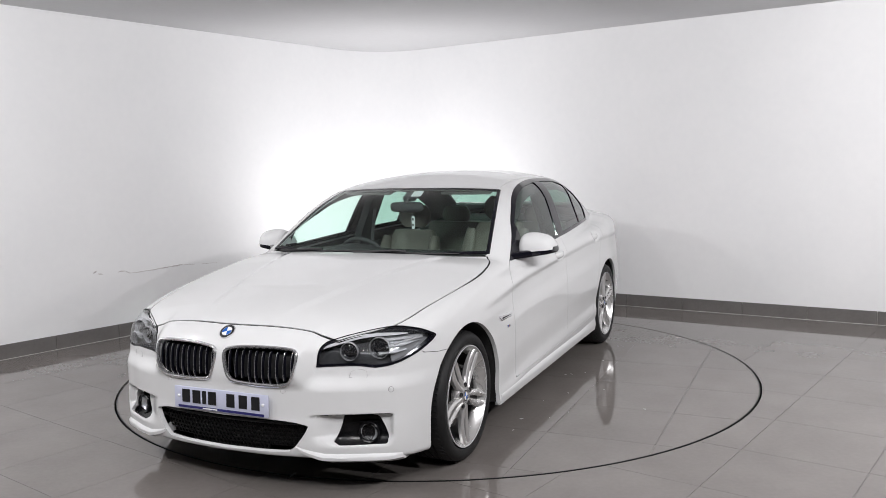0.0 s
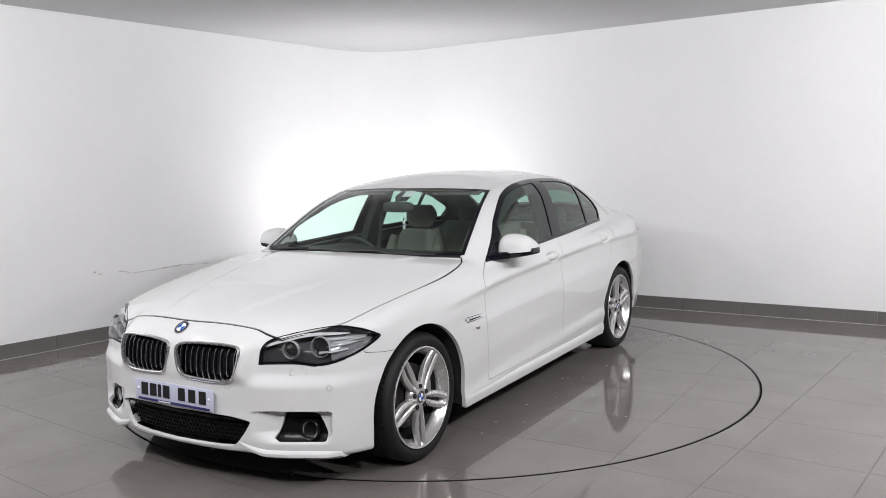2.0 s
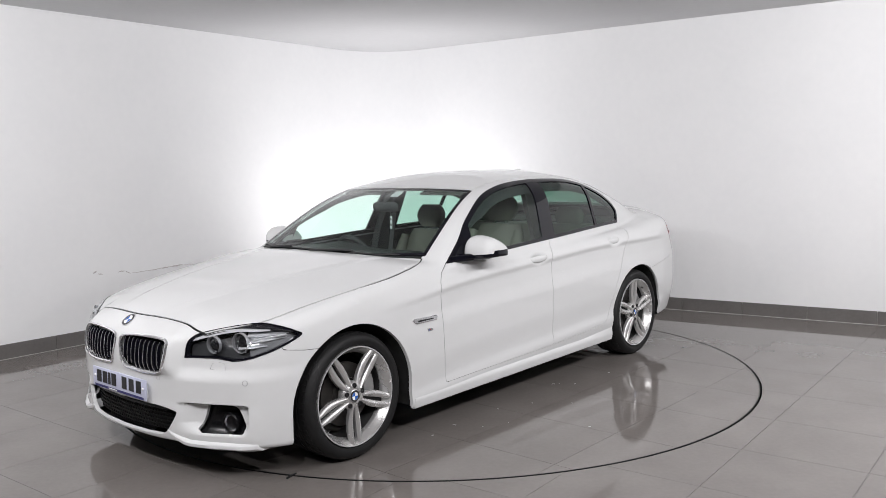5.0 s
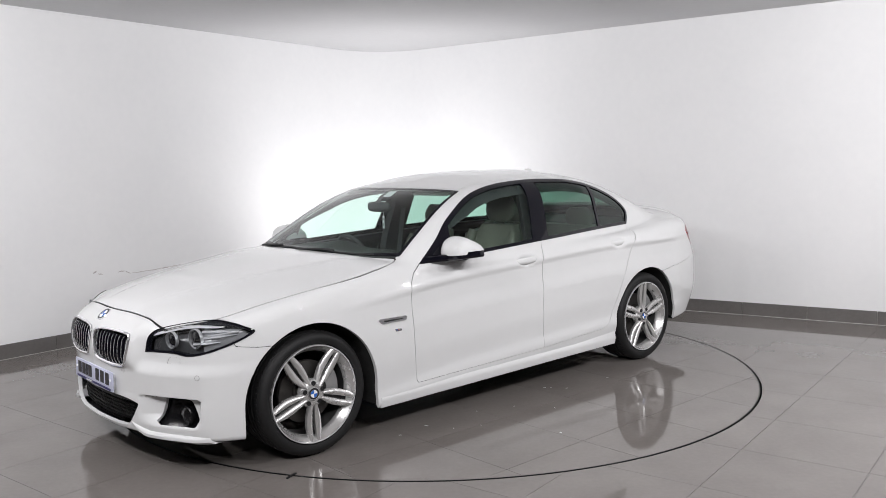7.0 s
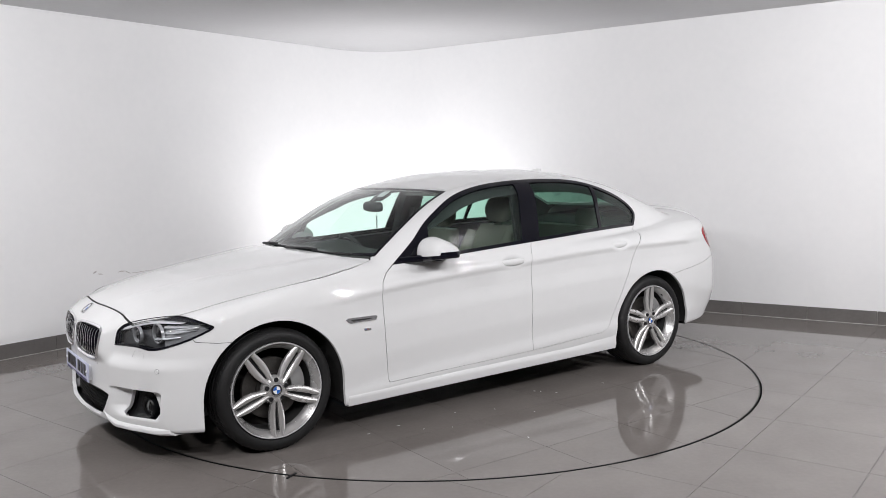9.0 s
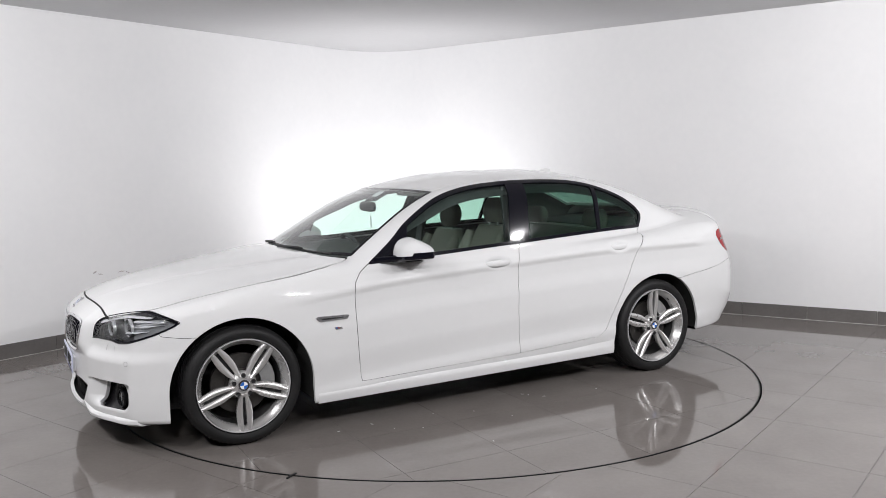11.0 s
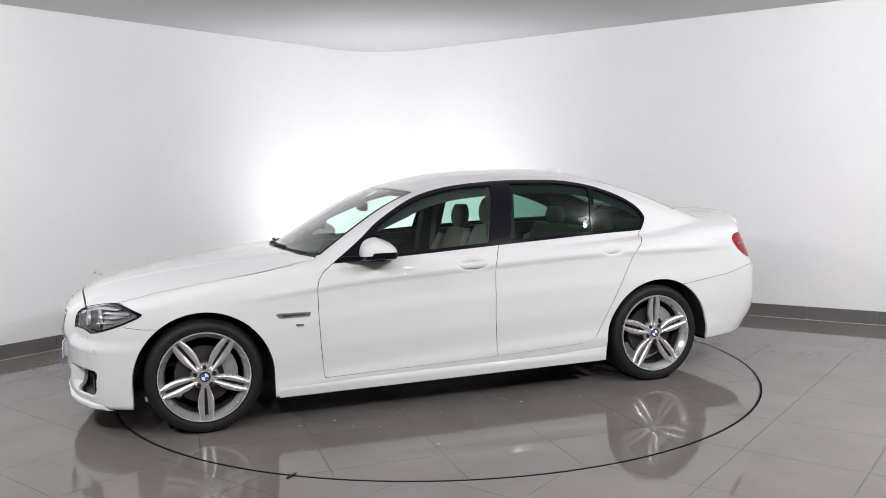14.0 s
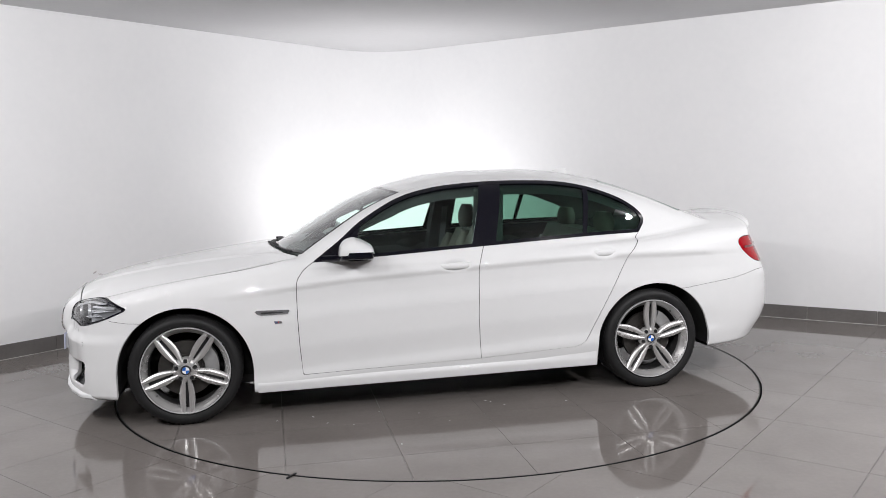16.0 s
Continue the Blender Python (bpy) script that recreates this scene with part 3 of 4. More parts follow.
REAR_BUMPER = [(-1.6, .657), (-1.719, .659), (-1.879, .679), (-2.117, .706), (-2.174, .718), (-2.3, .745), (-2.7, .755), (-2.7, 0), (-1.6, 0)]
WHEELS = ((1.484, .315, .393), (-1.506, .302, .402))
WHEEL_Z = .331


def panel(shell, f, half=.0022, low=0.0):
    def width(q):
        return np.where(q.v[:, 2] < .36, low or half, half)
    inner, rest = shell.cut(f + width(shell))
    gap, outer = rest.cut(rest.f - 2 * width(rest))
    return inner, gap, outer


def both(shell):
    return shell.pick(shell.v[:, 1] > 0)


def grid_field(f, ok):
    return np.where(ok, f, .5)


def build_car():
    car = new("car")
    tagged(car, "white four-door saloon car with cream leather seats on the turntable", "car")
    s = skin(body_field, (-2.68, -1.0, .1), (2.38, 1.0, 1.5), .0122)
    gaps = []

    def xyz(q):
        return q.v[:, 0], q.v[:, 1], q.v[:, 2]

    # wheel openings
    for cx, cz, r in WHEELS:
        x, y, z = xyz(s)
        f = np.where(z > cz, np.hypot(x - cx, z - cz) - r, np.abs(x - cx) - r)
        _, s = s.cut(grid_field(f, np.abs(y) > .5))
    # underside
    under, s = s.cut(s.n[:, 2] + .75 + np.maximum(s.v[:, 2] - .4, 0) * 50)
    under.part("underbody", DARK, car, "dark plastic underbody")
    # side windows
    x, y, z = xyz(s)
    windows, s = s.cut(grid_field(inside(DLO, x, z), (np.abs(y) > .4) & (z > .85)))
    x, y, z = xyz(s)
    screen, gap, s = panel(s, grid_field(inside(WINDSCREEN, x, y), (z > .92) & (s.n[:, 2] > .1)), .003)
    gap.moved(-.003).part("windscreen_seal", DARK, car, "black rubber windscreen seal")
    x, y, z = xyz(s)
    rear_screen, gap, s = panel(s, grid_field(inside(REAR_SCREEN, x, y), (z > 1) & (s.n[:, 2] > .1)), .003)
    gap.moved(-.003).part("rear_screen_seal", DARK, car, "black rubber rear window seal")
    x, y, z = xyz(s)
    bonnet, gap, s = panel(s, grid_field(inside(BONNET, x, y), (z > .65) & (s.n[:, 2] > .1)), .0045)
    gaps.append(gap)
    x, y, z = xyz(s)
    cowl, s = s.cut(grid_field(inside(outline(mirrored([(1.0, 0), (.98, .3), (.9, .6), (.80, .757), (.74, .757), (.8, .5), (.85, 0)]), 4, (3, 4)), x, y), (z > .92) & (np.abs(y) < .757) & (s.n[:, 2] > .1)))
    cowl.moved(-.014).part("cowl", DARK, car, "black plastic cowl below the windscreen")
    x, y, z = xyz(s)
    roof, gap, s = panel(s, grid_field(inside(ROOF, x, y), (z > 1.2) & (s.n[:, 2] > .1)), .002)
    gap.moved(-.008).part("roof_ditch_seal", GREY_SEAL, car)
    # lamps and grilles
    x, y, z = xyz(s)
    lamps, gap, s = panel(s, grid_field(inside(HEADLAMP, np.abs(y) - x, z), (x > 1.7) & (z > .5) & (np.abs(y) > .3)), .003)
    gaps.append(gap)
    x, y, z = xyz(s)
    tails, gap, s = panel(s, grid_field(inside(TAIL, np.abs(y) + x, z), (x < -1.9) & (np.abs(y) > .2)), .002)
    gaps.append(gap)
    x, y, z = xyz(s)
    kidneys, s = s.cut(grid_field(inside(KIDNEY, np.abs(y), z), x > 2))
    x, y, z = xyz(s)
    lower, s = s.cut(grid_field(inside(LOWER_GRILLE, y, z), x > 2))
    x, y, z = xyz(s)
    fogs, s = s.cut(grid_field(inside(FOG, np.abs(y), z), x > 1.9))
    # doors and bumpers
    doors = []
    for shape in (FRONT_DOOR, REAR_DOOR):
        x, y, z = xyz(s)
        door, gap, s = panel(s, grid_field(inside(shape, x, z), np.abs(y) > .5), .0019, .0012)
        gaps.append(gap)
        doors.append(door)
    x, y, z = xyz(s)
    bumper, gap, s = panel(s, inside(FRONT_BUMPER, x, z), .0014)
    gaps.append(gap)
    x, y, z = xyz(s)
    rear_bumper, gap, s = panel(s, inside(REAR_BUMPER, x, z), .0014)
    gaps.append(gap)
    s.part("body", PAINT, car, "glossy white painted body shell", flange=.022)
    bonnet.part("bonnet", PAINT, car, "white bonnet with soft creases", flange=.007)
    roof.part("roof", PAINT, car, flange=.005)
    bumper.part("front_bumper", PAINT, car, "white front bumper with sporty intakes", flange=.02)
    rear_bumper.part("rear_bumper", PAINT, car, flange=.016)
    v, n, t, base = [], [], [], 0
    for gap in gaps:
        v.append(gap.v), n.append(gap.n), t.append(gap.t + base)
        base += len(gap.v)
    # strips just under the skin fill the gaps with painted shade
    tagged(Shell(np.vstack(v), np.vstack(n), np.vstack(t)).moved(-.005).part("panel_gaps", GAP, car, "black strips painting the shade in the gaps between body panels"), kind="stuff")
    made = {}
    for name, door in zip(("front_door", "rear_door"), doors):
        for side, half in zip(("l", "r"), both(door)):
            made[name, side] = half.part(name, PAINT, car, flange=.007)
    # glass
    screen_glass, band = screen.cut(inside(WINDSCREEN, screen.v[:, 0], screen.v[:, 1]) + .02)
    band.part("windscreen_band", TRIM, car, "black printed windscreen border", flange=.006)
    ob = screen_glass.part("windscreen", GLASS_FRONT, car, "clear green-tinted windscreen")
    rear_screen.part("rear_screen", GLASS_DARK, car, "tinted rear window")
    x, z = windows.v[:, 0], windows.v[:, 2]
    inner, trim = windows.cut(inside(DLO, x, z) + .021)
    frames = [trim]
    rest = inner

    def line(q, x0, z0, x1, z1):
        return (q.v[:, 0] - x0) - (x1 - x0) / (z1 - z0) * (q.v[:, 2] - z0)
    sail, rest = rest.cut(-(line(rest, .47, .96, .40, 1.2)))
    frames.append(sail)
    front_pane, rest = rest.cut(-line(rest, -.281, .993, -.385, 1.381))
    pillar, rest = rest.cut(-line(rest, -.437, 1.0, -.525, 1.378))
    frames.append(pillar)
    rear_pane, rest = rest.cut(-line(rest, -1.047, 1.03, -1.10, 1.344))
    divider, quarter = rest.cut(-line(rest, -1.075, 1.03, -1.135, 1.331))
    frames.append(divider)
    for name, pane, mat, label in (("front_window", front_pane, GLASS_SIDE, "green-tinted front side window"), ("rear_window", rear_pane, GLASS_DARK, "dark tinted rear side window"),
                                   ("quarter_window", quarter, GLASS_DARK, "dark tinted quarter window")):
        for half in both(pane.moved(-.004)):
            half.part(name, mat, car, label)
    for name, f, depth in (("window_trim", trim, .002), ("mirror_sail", sail, 0), ("centre_pillar", pillar, 0.001), ("window_divider", divider, .001)):
        for half in both(f.moved(depth)):
            half.part(name, TRIM, car, "gloss black window trim", flange=.012)
    # thick inner frames of the window openings
    depth = .022 + .05 * np.clip((windows.v[:, 2] - 1.08) / .12, 0, 1)
    for half in both(windows.cut(-inside(DLO, windows.v[:, 0], windows.v[:, 2]) - depth)[0].moved(-.026)):
        half.part("window_lining", CABIN, car, "dark lining round the side windows")
    # inner lining of roof, pillars and doors
    lining = Shell(np.vstack([roof.v, s.v]), np.vstack([roof.n, s.n]), np.vstack([roof.t, s.t + len(roof.v)]))
    keep = (lining.v[:, 2] > 1.0) & (lining.v[:, 0] < .8) & (lining.v[:, 0] > -1.9)
    lining.pick(keep)[0].moved(-.022).part("headlining", HEADLINE, car, "fabric headlining with cabin shade in its colour")
    for door in doors:
        for half in both(door):
            half.pick(half.v[:, 2] > .3)[0].moved(-.05).part("door_card", CABIN, car, "dark door lining")
    return car, made, dict(lamps=lamps, tails=tails, kidneys=kidneys, lower=lower, fogs=fogs)


def wheel_arches(car):
    for (cx, cz, r), sign in ((w, sgn) for w in WHEELS for sgn in (1, -1)):
        bm = bmesh.new()
        rows = []
        for k in range(33):
            a = math.pi * k / 32
            rows.append((cx + (r + .004) * math.cos(a), cz + (r + .004) * math.sin(a)))
        rows = [(cx + r + .004, .19)] + rows + [(cx - r - .004, .19 if cx > 0 else .262)]
        rings = [[bm.verts.new((x, sign * y, z)) for x, z in rows] for y in (.925 if cx > 0 else .915, .52)]
        # the outer rim of the liner follows inside the body side
        for v in rings[0]:
            v.co.y = sign * (float(HALF_WIDTH(v.co.x)) - .03)
        for k in range(len(rows) - 1):
            bm.faces.new((rings[0][k], rings[0][k + 1], rings[1][k + 1], rings[1][k]))
        bm.faces.new(rings[1])
        part("wheel_arch_liner", bm, LINER, car, "black felt wheel arch liner")


def build_wheel(car, at, side, phase):
    """An alloy wheel with five double spokes; its axle points outwards along local z."""
    m = pose(*at, -90 if side > 0 else 90, 0, 0)
    bm = bmesh.new()
    lathe(bm, [(.2605, .004), (.2585, .011), (.2545, .012), (.2515, .006), (.2475, -.002), (.240, -.012), (.230, -.026), (.2215, -.042), (.2215, -.05), (.25, -.05), (.2625, -.01)], steps=96, closed=True)
    wheel = part("wheel", bm, ALLOY, car, "silver double-spoke alloy wheel with a low black tyre")
    wheel.matrix_basis = m
    bm = bmesh.new()
    lathe(bm, [(.2565 + .0032 * math.cos(a), .0112 + .0024 * math.sin(a)) for a in (2 * math.pi * k / 8 for k in range(8))], steps=96, closed=True)
    part("rim_lip", bm, REFLECT, wheel, "bright outer lip of the rim")
    bm = bmesh.new()
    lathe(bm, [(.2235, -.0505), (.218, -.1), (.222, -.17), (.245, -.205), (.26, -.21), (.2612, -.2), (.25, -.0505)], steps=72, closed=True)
    part("barrel", bm, BARREL, wheel, "inner barrel with shade in its colour")
    bm = bmesh.new()
    tread = [(.2615, 0), (.268, .011), (.285, .017), (.303, .016), (.316, .007), (.324, -.006), (.3285, -.02), (.3305, -.034)]
    for h in (-.062, -.1, -.138, -.176):
        tread += [(.3315, h + .006), (.3245, h + .004), (.3245, h - .004), (.3315, h - .006)]
    tread += [(.3305, -.2), (.326, -.222), (.31, -.238), (.285, -.238), (.2615, -.215)]
    lathe(bm, tread, steps=120)
    tyre = part("tyre", bm, RUBBER, wheel, "black low-profile tyre")
    # shoulder tread blocks
    bm = bmesh.new()
    for k in range(72):
        a = 2 * math.pi * k / 72
        c = Vector((math.cos(a), math.sin(a), 0))
        box(bm, (.0035, .016, .03), c * .3275 + Vector((0, 0, -.028)), (0, 0, math.degrees(a) + 14))
    tagged(part("tread_pattern", bm, RUBBER, wheel), kind="stuff")
    for k in range(5):
        pair = radians(phase + 72 * k)
        for edge in (-1, 1):
            bm = bmesh.new()
            rows = []
            for j in range(13):
                u = j / 12
                r = .05 + .2 * u
                off = edge * (.0125 + .0095 * u + .0095 * math.sin(math.pi * u) ** 1.1)
                w = .0085 + .0072 * math.sin(math.pi * u) ** .9 + .0035 * u
                top = -.001 - .013 * math.sin(math.pi * u) * .5 + .006 * u
                deep = .03 - .008 * u
                ring = [(off - w, top - deep), (off - w, top - .007), (off - w * .72, top - .0025), (off - w * .08, top + .003), (off + w * .08, top + .003),
                        (off + w * .72, top - .0025), (off + w, top - .007), (off + w, top - deep)]
                c, sn = math.cos(pair), math.sin(pair)
                rows.append([(r * c - o * sn, r * sn + o * c, h) for o, h in ring])
            loft(bm, rows)
            part("spoke", bm, ALLOY, wheel)
        # web behind the groove of a pair, black to paint the groove's shade
        bm = bmesh.new()
        rows = []
        for j in range(7):
            u = j / 6
            r, o = .05 + .19 * u, .010 + .010 * u
            c, sn = math.cos(pair), math.sin(pair)
            rows.append([(r * c - q * sn, r * sn + q * c, h) for q, h in ((-o, -.03), (o, -.03), (o, -.042), (-o, -.042))])
        loft(bm, rows)
        part("spoke_web", bm, DARK, wheel)
    bm = bmesh.new()
    lathe(bm, [(0, -.05), (.075, -.05), (.078, -.03), (.07, -.012), (.058, -.004), (.04, -.002), (.037, -.008), (0, -.008)], steps=48)
    part("hub", bm, ALLOY, wheel)
    # bolts are raised discs; dark colour paints the shade of their holes
    for k in range(5):
        a = radians(phase + 36 + 72 * k)
        bm = bmesh.new()
        lathe(bm, [(.0, -.001), (.008, -.001), (.0085, .0012), (.0122, .0012), (.0128, -.006)], Matrix.Translation((.056 * math.cos(a), .056 * math.sin(a), 0)), 16)
        part("bolt", bm, DARK, wheel, "wheel bolt with its hole's shade in the colour")
    badge_disc(wheel, Matrix.Translation((0, 0, -.004)), .0335)
    bm = bmesh.new()
    lathe(bm, [(.06, -.075), (.165, -.075), (.167, -.079), (.167, -.098), (.06, -.098), (.06, -.06), (.085, -.06), (.09, -.075)], steps=64)
    part("brake_disc", bm, STEEL, wheel, "ventilated steel brake disc")
    bm = bmesh.new()
    rows = []
    a0 = 15 if at[0] > 0 else 40
    for j in range(7):
        a = radians(180 + a0 * side - 24 + 48 * j / 6)
        rows.append([(r * math.cos(a), r * math.sin(a), h) for r, h in ((.11, -.05), (.17, -.05), (.19, -.06), (.19, -.12), (.11, -.12))])
    loft(bm, rows)
    part("brake_caliper", bm, CALIPER, wheel, "grey brake caliper")
    # valve stem
    bm = bmesh.new()
    a = radians(40 if at[0] > 0 else -130)
    tube(bm, [(.232 * math.cos(a), .232 * math.sin(a), -.03), (.222 * math.cos(a), .222 * math.sin(a), -.012)], .004)
    part("valve", bm, DARK, wheel)
    return wheel


def badge_disc(parent, m, r):
    """A round enamel badge: chrome edge, black band, four quarters."""
    bm = bmesh.new()
    lathe(bm, [(r * .95, -.003), (r, .0), (r, .003), (r * .94, .0042), (r * .9, .003)], m, 40)
    part("badge_edge", bm, CHROME, parent)
    bm = bmesh.new()
    lathe(bm, [(r * .92, .0028), (r * .64, .0034)], m, 40)
    part("badge_band", bm, INK, parent)
    bm = bmesh.new()
    lathe(bm, [(r * .66, .0030), (r * .66, .0042), (r * .61, .0042), (r * .61, .0030)], m, 40)
    part("badge_ring", bm, CHROME, parent)
    for k in range(4):
        bm = bmesh.new()
        hub = bm.verts.new(m @ Vector((0, 0, .0042)))
        arc = [bm.verts.new(m @ Vector((r * .62 * math.cos(math.pi / 2 * (k + j / 8)), r * .62 * math.sin(math.pi / 2 * (k + j / 8)), .0036))) for j in range(9)]
        for a, b in zip(arc, arc[1:]):
            bm.faces.new((hub, a, b))
        part("badge_quarter", bm, BLUE if k % 2 else WHITE, parent)


car, car_doors, pieces = build_car()
wheel_arches(car)
for wx, phase in ((1.484, 90), (-1.484, -90)):
    for side in (1, -1):
        build_wheel(car, (wx, side * .903, WHEEL_Z), side, phase * (1 if side > 0 else -1))


# ---- fittings of the car ----
SLAT = material("dark_chrome_slat", (.5, .5, .52), .22, .85)
MESH = material("black_mesh", (.008, .008, .008), .4, 0, 0, .2)
GREY_PLASTIC = material("satin_grey_plastic", (.2, .2, .21), .4)
SMOKE = material("smoked_black_lens", (.01, .01, .012), .08, 0, 1.0)
STRIPE_BLUE = material("blue_stripe", (.03, .12, .42), .3)
STRIPE_RED = material("red_stripe", (.42, .02, .03), .3)


def side_y(x, z):
    y = np.linspace(.5, 1.0, 400)
    f = body_field(np.full(400, x), y, np.full(400, z))
    return float(y[np.argmax(f > 0)])


def front_x(y, z):
    x = np.linspace(1.7, 2.4, 500)
    f = lower_body(x, np.full(500, y), np.full(500, z))
    return float(x[len(x) - 1 - np.argmax(f[::-1] < 0)])


def top_z(x, y):
    z = np.linspace(.6, 1.6, 600)
    f = body_field(np.full(600, x), np.full(600, y), z)
    return float(z[len(z) - 1 - np.argmax(f[::-1] < 0)])


def surface_pose(p):
    """A pose at a point of the body whose z axis is the surface normal."""
    n = Vector(gradient(body_field, np.array([p], float))[0]).normalized()
    return Matrix.Translation(p) @ n.to_track_quat("Z", "Y").to_matrix().to_4x4()


def blob(field, low, high, step=.008):
    return skin(field, low, high, step)


def rounded(cx, cy, cz, rx, ry, rz, power=3.0):
    def f(x, y, z):
        return ((np.abs((x - cx) / rx) ** power + np.abs((y - cy) / ry) ** power + np.abs((z - cz) / rz) ** power) ** (1 / power) - 1) * min(rx, ry, rz)
    return f


def build_front(car):
    # kidney grilles
    for half, sign in zip(both(pieces["kidneys"]), (1, -1)):
        f = inside(KIDNEY, np.abs(half.v[:, 1]), half.v[:, 2])
        hole, frame_ring = half.cut(f + .009)
        surround = frame_ring.moved(.003).part("kidney_grille", CHROME, car, "chrome-framed kidney grille with dark vertical slats", flange=.014)
        bm = bmesh.new()
        rim = [(front_x(sign * y, z) + .002, sign * y, z) for y, z in outline([(.5 * (KIDNEY[k, 0]) + .5 * (KIDNEY[k, 0] + (.21 - KIDNEY[k, 0]) * .04), KIDNEY[k, 1] + (.61 - KIDNEY[k, 1]) * .05) for k in range(0, len(KIDNEY), 3)], 3)]
        tube(bm, rim + rim[:2], .0078, 8, False)
        part("chrome_frame", bm, CHROME, surround)
        hole.moved(-.055).part("grille_back", DARK, surround)
        for k in range(10):
            y = .05 + .0365 * k
            bm = bmesh.new()
            rows = []
            for j in range(9):
                u = j / 8
                z = .53 + .168 * u
                if inside(KIDNEY, np.array([y]), np.array([z]))[0] > -.006:
                    continue
                x = front_x(sign * y, z) - .006 - .014 * max(0, (u - .72) / .28) ** 2 - .006 * max(0, (.2 - u) / .2) ** 2
                w = .0050
                rows.append([(x - .014, sign * y - w, z), (x - .004, sign * y - w, z), (x, sign * y - w * .5, z), (x, sign * y + w * .5, z), (x - .004, sign * y + w, z), (x - .014, sign * y + w, z)])
            if len(rows) > 2:
                loft(bm, rows)
                part("slat", bm, TRIM, surround, "black slat with a bright edge")
                bm = bmesh.new()
                tube(bm, [((r[2][0] + r[3][0]) / 2 + .0005, (r[2][1] + r[3][1]) / 2, r[2][2]) for r in rows], .0016, 6)
                part("slat_edge", bm, CHROME, surround)
    # lower grille: black honeycomb in a deep mouth
    mouth = pieces["lower"].moved(-.07).part("lower_grille", DARK, car, "black honeycomb lower grille")
    bm = bmesh.new()
    for row in range(8):
        for col in range(-17, 18):
            y, z = (col + .5 * (row % 2)) * .0235, .222 + row * .0195
            if inside(LOWER_GRILLE, np.array([y]), np.array([z]))[0] > -.008:
                continue
            x = front_x(y, z) - .045
            ring = [bm.verts.new((x, y + .0128 * math.sin(a), z + .0115 * math.cos(a))) for a in (math.pi / 3 * q for q in range(6))]
            deep = [bm.verts.new((x - .012, v.co.y, v.co.z)) for v in ring]
            inner = [bm.verts.new((x, y + (v.co.y - y) * .72, z + (v.co.z - z) * .72)) for v in ring]
            for q in range(6):
                bm.faces.new((ring[q], ring[(q + 1) % 6], inner[(q + 1) % 6], inner[q]))
                bm.faces.new((inner[q], inner[(q + 1) % 6], deep[(q + 1) % 6], deep[q]))
    tagged(part("honeycomb", bm, MESH, mouth, "black honeycomb mesh", smooth=False), kind="stuff")
    bm = bmesh.new()
    tube(bm, [(front_x(y, .345) - .03, y, .345) for y in np.linspace(-.4, .4, 21)], .007, 6)
    part("grille_bar", bm, DARK, mouth)
    # fog lamps
    for half, sign in zip(both(pieces["fogs"]), (1, -1)):
        pocket = half.moved(-.035).part("fog_lamp_pocket", POCKET, car, "black fog lamp pocket")
        y, z = sign * .675, .298
        x = front_x(y, z) - .012
        m = look((x, y, z), (x + 1, y + sign * .25, z - .02)) @ pose(0, 0, 0, 0, 180, 0)
        bm = bmesh.new()
        lathe(bm, [(.052, -.03), (.052, .0), (.047, .006), (.041, .002), (.041, -.01)], m, 40)
        part("lamp_ring", bm, POCKET, pocket)
        bm = bmesh.new()
        lathe(bm, [(.041, -.012), (.03, -.026), (.014, -.034), (.0, -.036)], m, 32)
        part("reflector", bm, REFLECT, pocket, "shiny fog lamp reflector")
        bm = bmesh.new()
        lathe(bm, [(.0, .006), (.02, .0045), (.041, .0)], m, 32)
        part("lens", bm, LENS, pocket, "clear fog lamp lens")
        bm = bmesh.new()
        for q in (.345, .375):
            pts = [(front_x(sign * w, q) - .022, sign * w, q) for w in np.linspace(.6, .715, 7)]
            tube(bm, pts, .0035, 6)
        part("pocket_rib", bm, POCKET, pocket)
    # headlamps
    for half, sign in zip(both(pieces["lamps"]), (1, -1)):
        f = inside(HEADLAMP, np.abs(half.v[:, 1]) - half.v[:, 0], half.v[:, 2])
        clear, edge = half.cut(f + .008)
        lamp = edge.moved(-.002).part("headlamp", TRIM, car, "clear swept-back headlamp with twin round lenses", flange=.03)
        seal = []
        for a, z in HEADLAMP:
            yy = np.linspace(.42, .95, 500)
            ff = lower_body(yy - a, yy, np.full(500, z))
            y = float(yy[max(0, np.argmax(ff > 0) - 1)])
            if (ff < 0).any() and .44 < y < .93:
                seal.append((y - a + .0014, sign * (y + .0014), z))
        bm = bmesh.new()
        tube(bm, seal + seal[:2], .0026, 6, False)
        part("lamp_seal", bm, TRIM, lamp)
        clear.part("lens", LENS, lamp, "clear headlamp lens")
        half.moved(-.055).part("housing", HLAMP, lamp, "dark grey lamp housing")
        inner_half, bowl = half.cut(half.v[:, 0] - np.abs(half.v[:, 1]) - 1.27 - .25 * (half.v[:, 2] - .69))
        inner_half.moved(-.036).part("side_reflector", SIDE_REFLECT, lamp, "bright side reflector")
        for (px, py, pz), r in (((2.135, .617, .671), .043), ((2.065, .735, .682), .050)):
            m = look((px - .03, sign * (py - .02), pz), (px + 1, sign * (py + .18), pz - .02)) @ pose(0, 0, 0, 0, 180, 0)
            bm = bmesh.new()
            lathe(bm, [(r, -.012), (r, .002), (r * .985, .005), (r * .94, .0045), (r * .91, -.003), (r * .91, -.012)], m, 40)
            part("light_ring", bm, SIDE_REFLECT, lamp, "bright ring round the lens")
            bm = bmesh.new()
            lathe(bm, [(r * .87, -.008), (r * .62, -.002), (r * .35, .004), (0, .006)], m, 32)
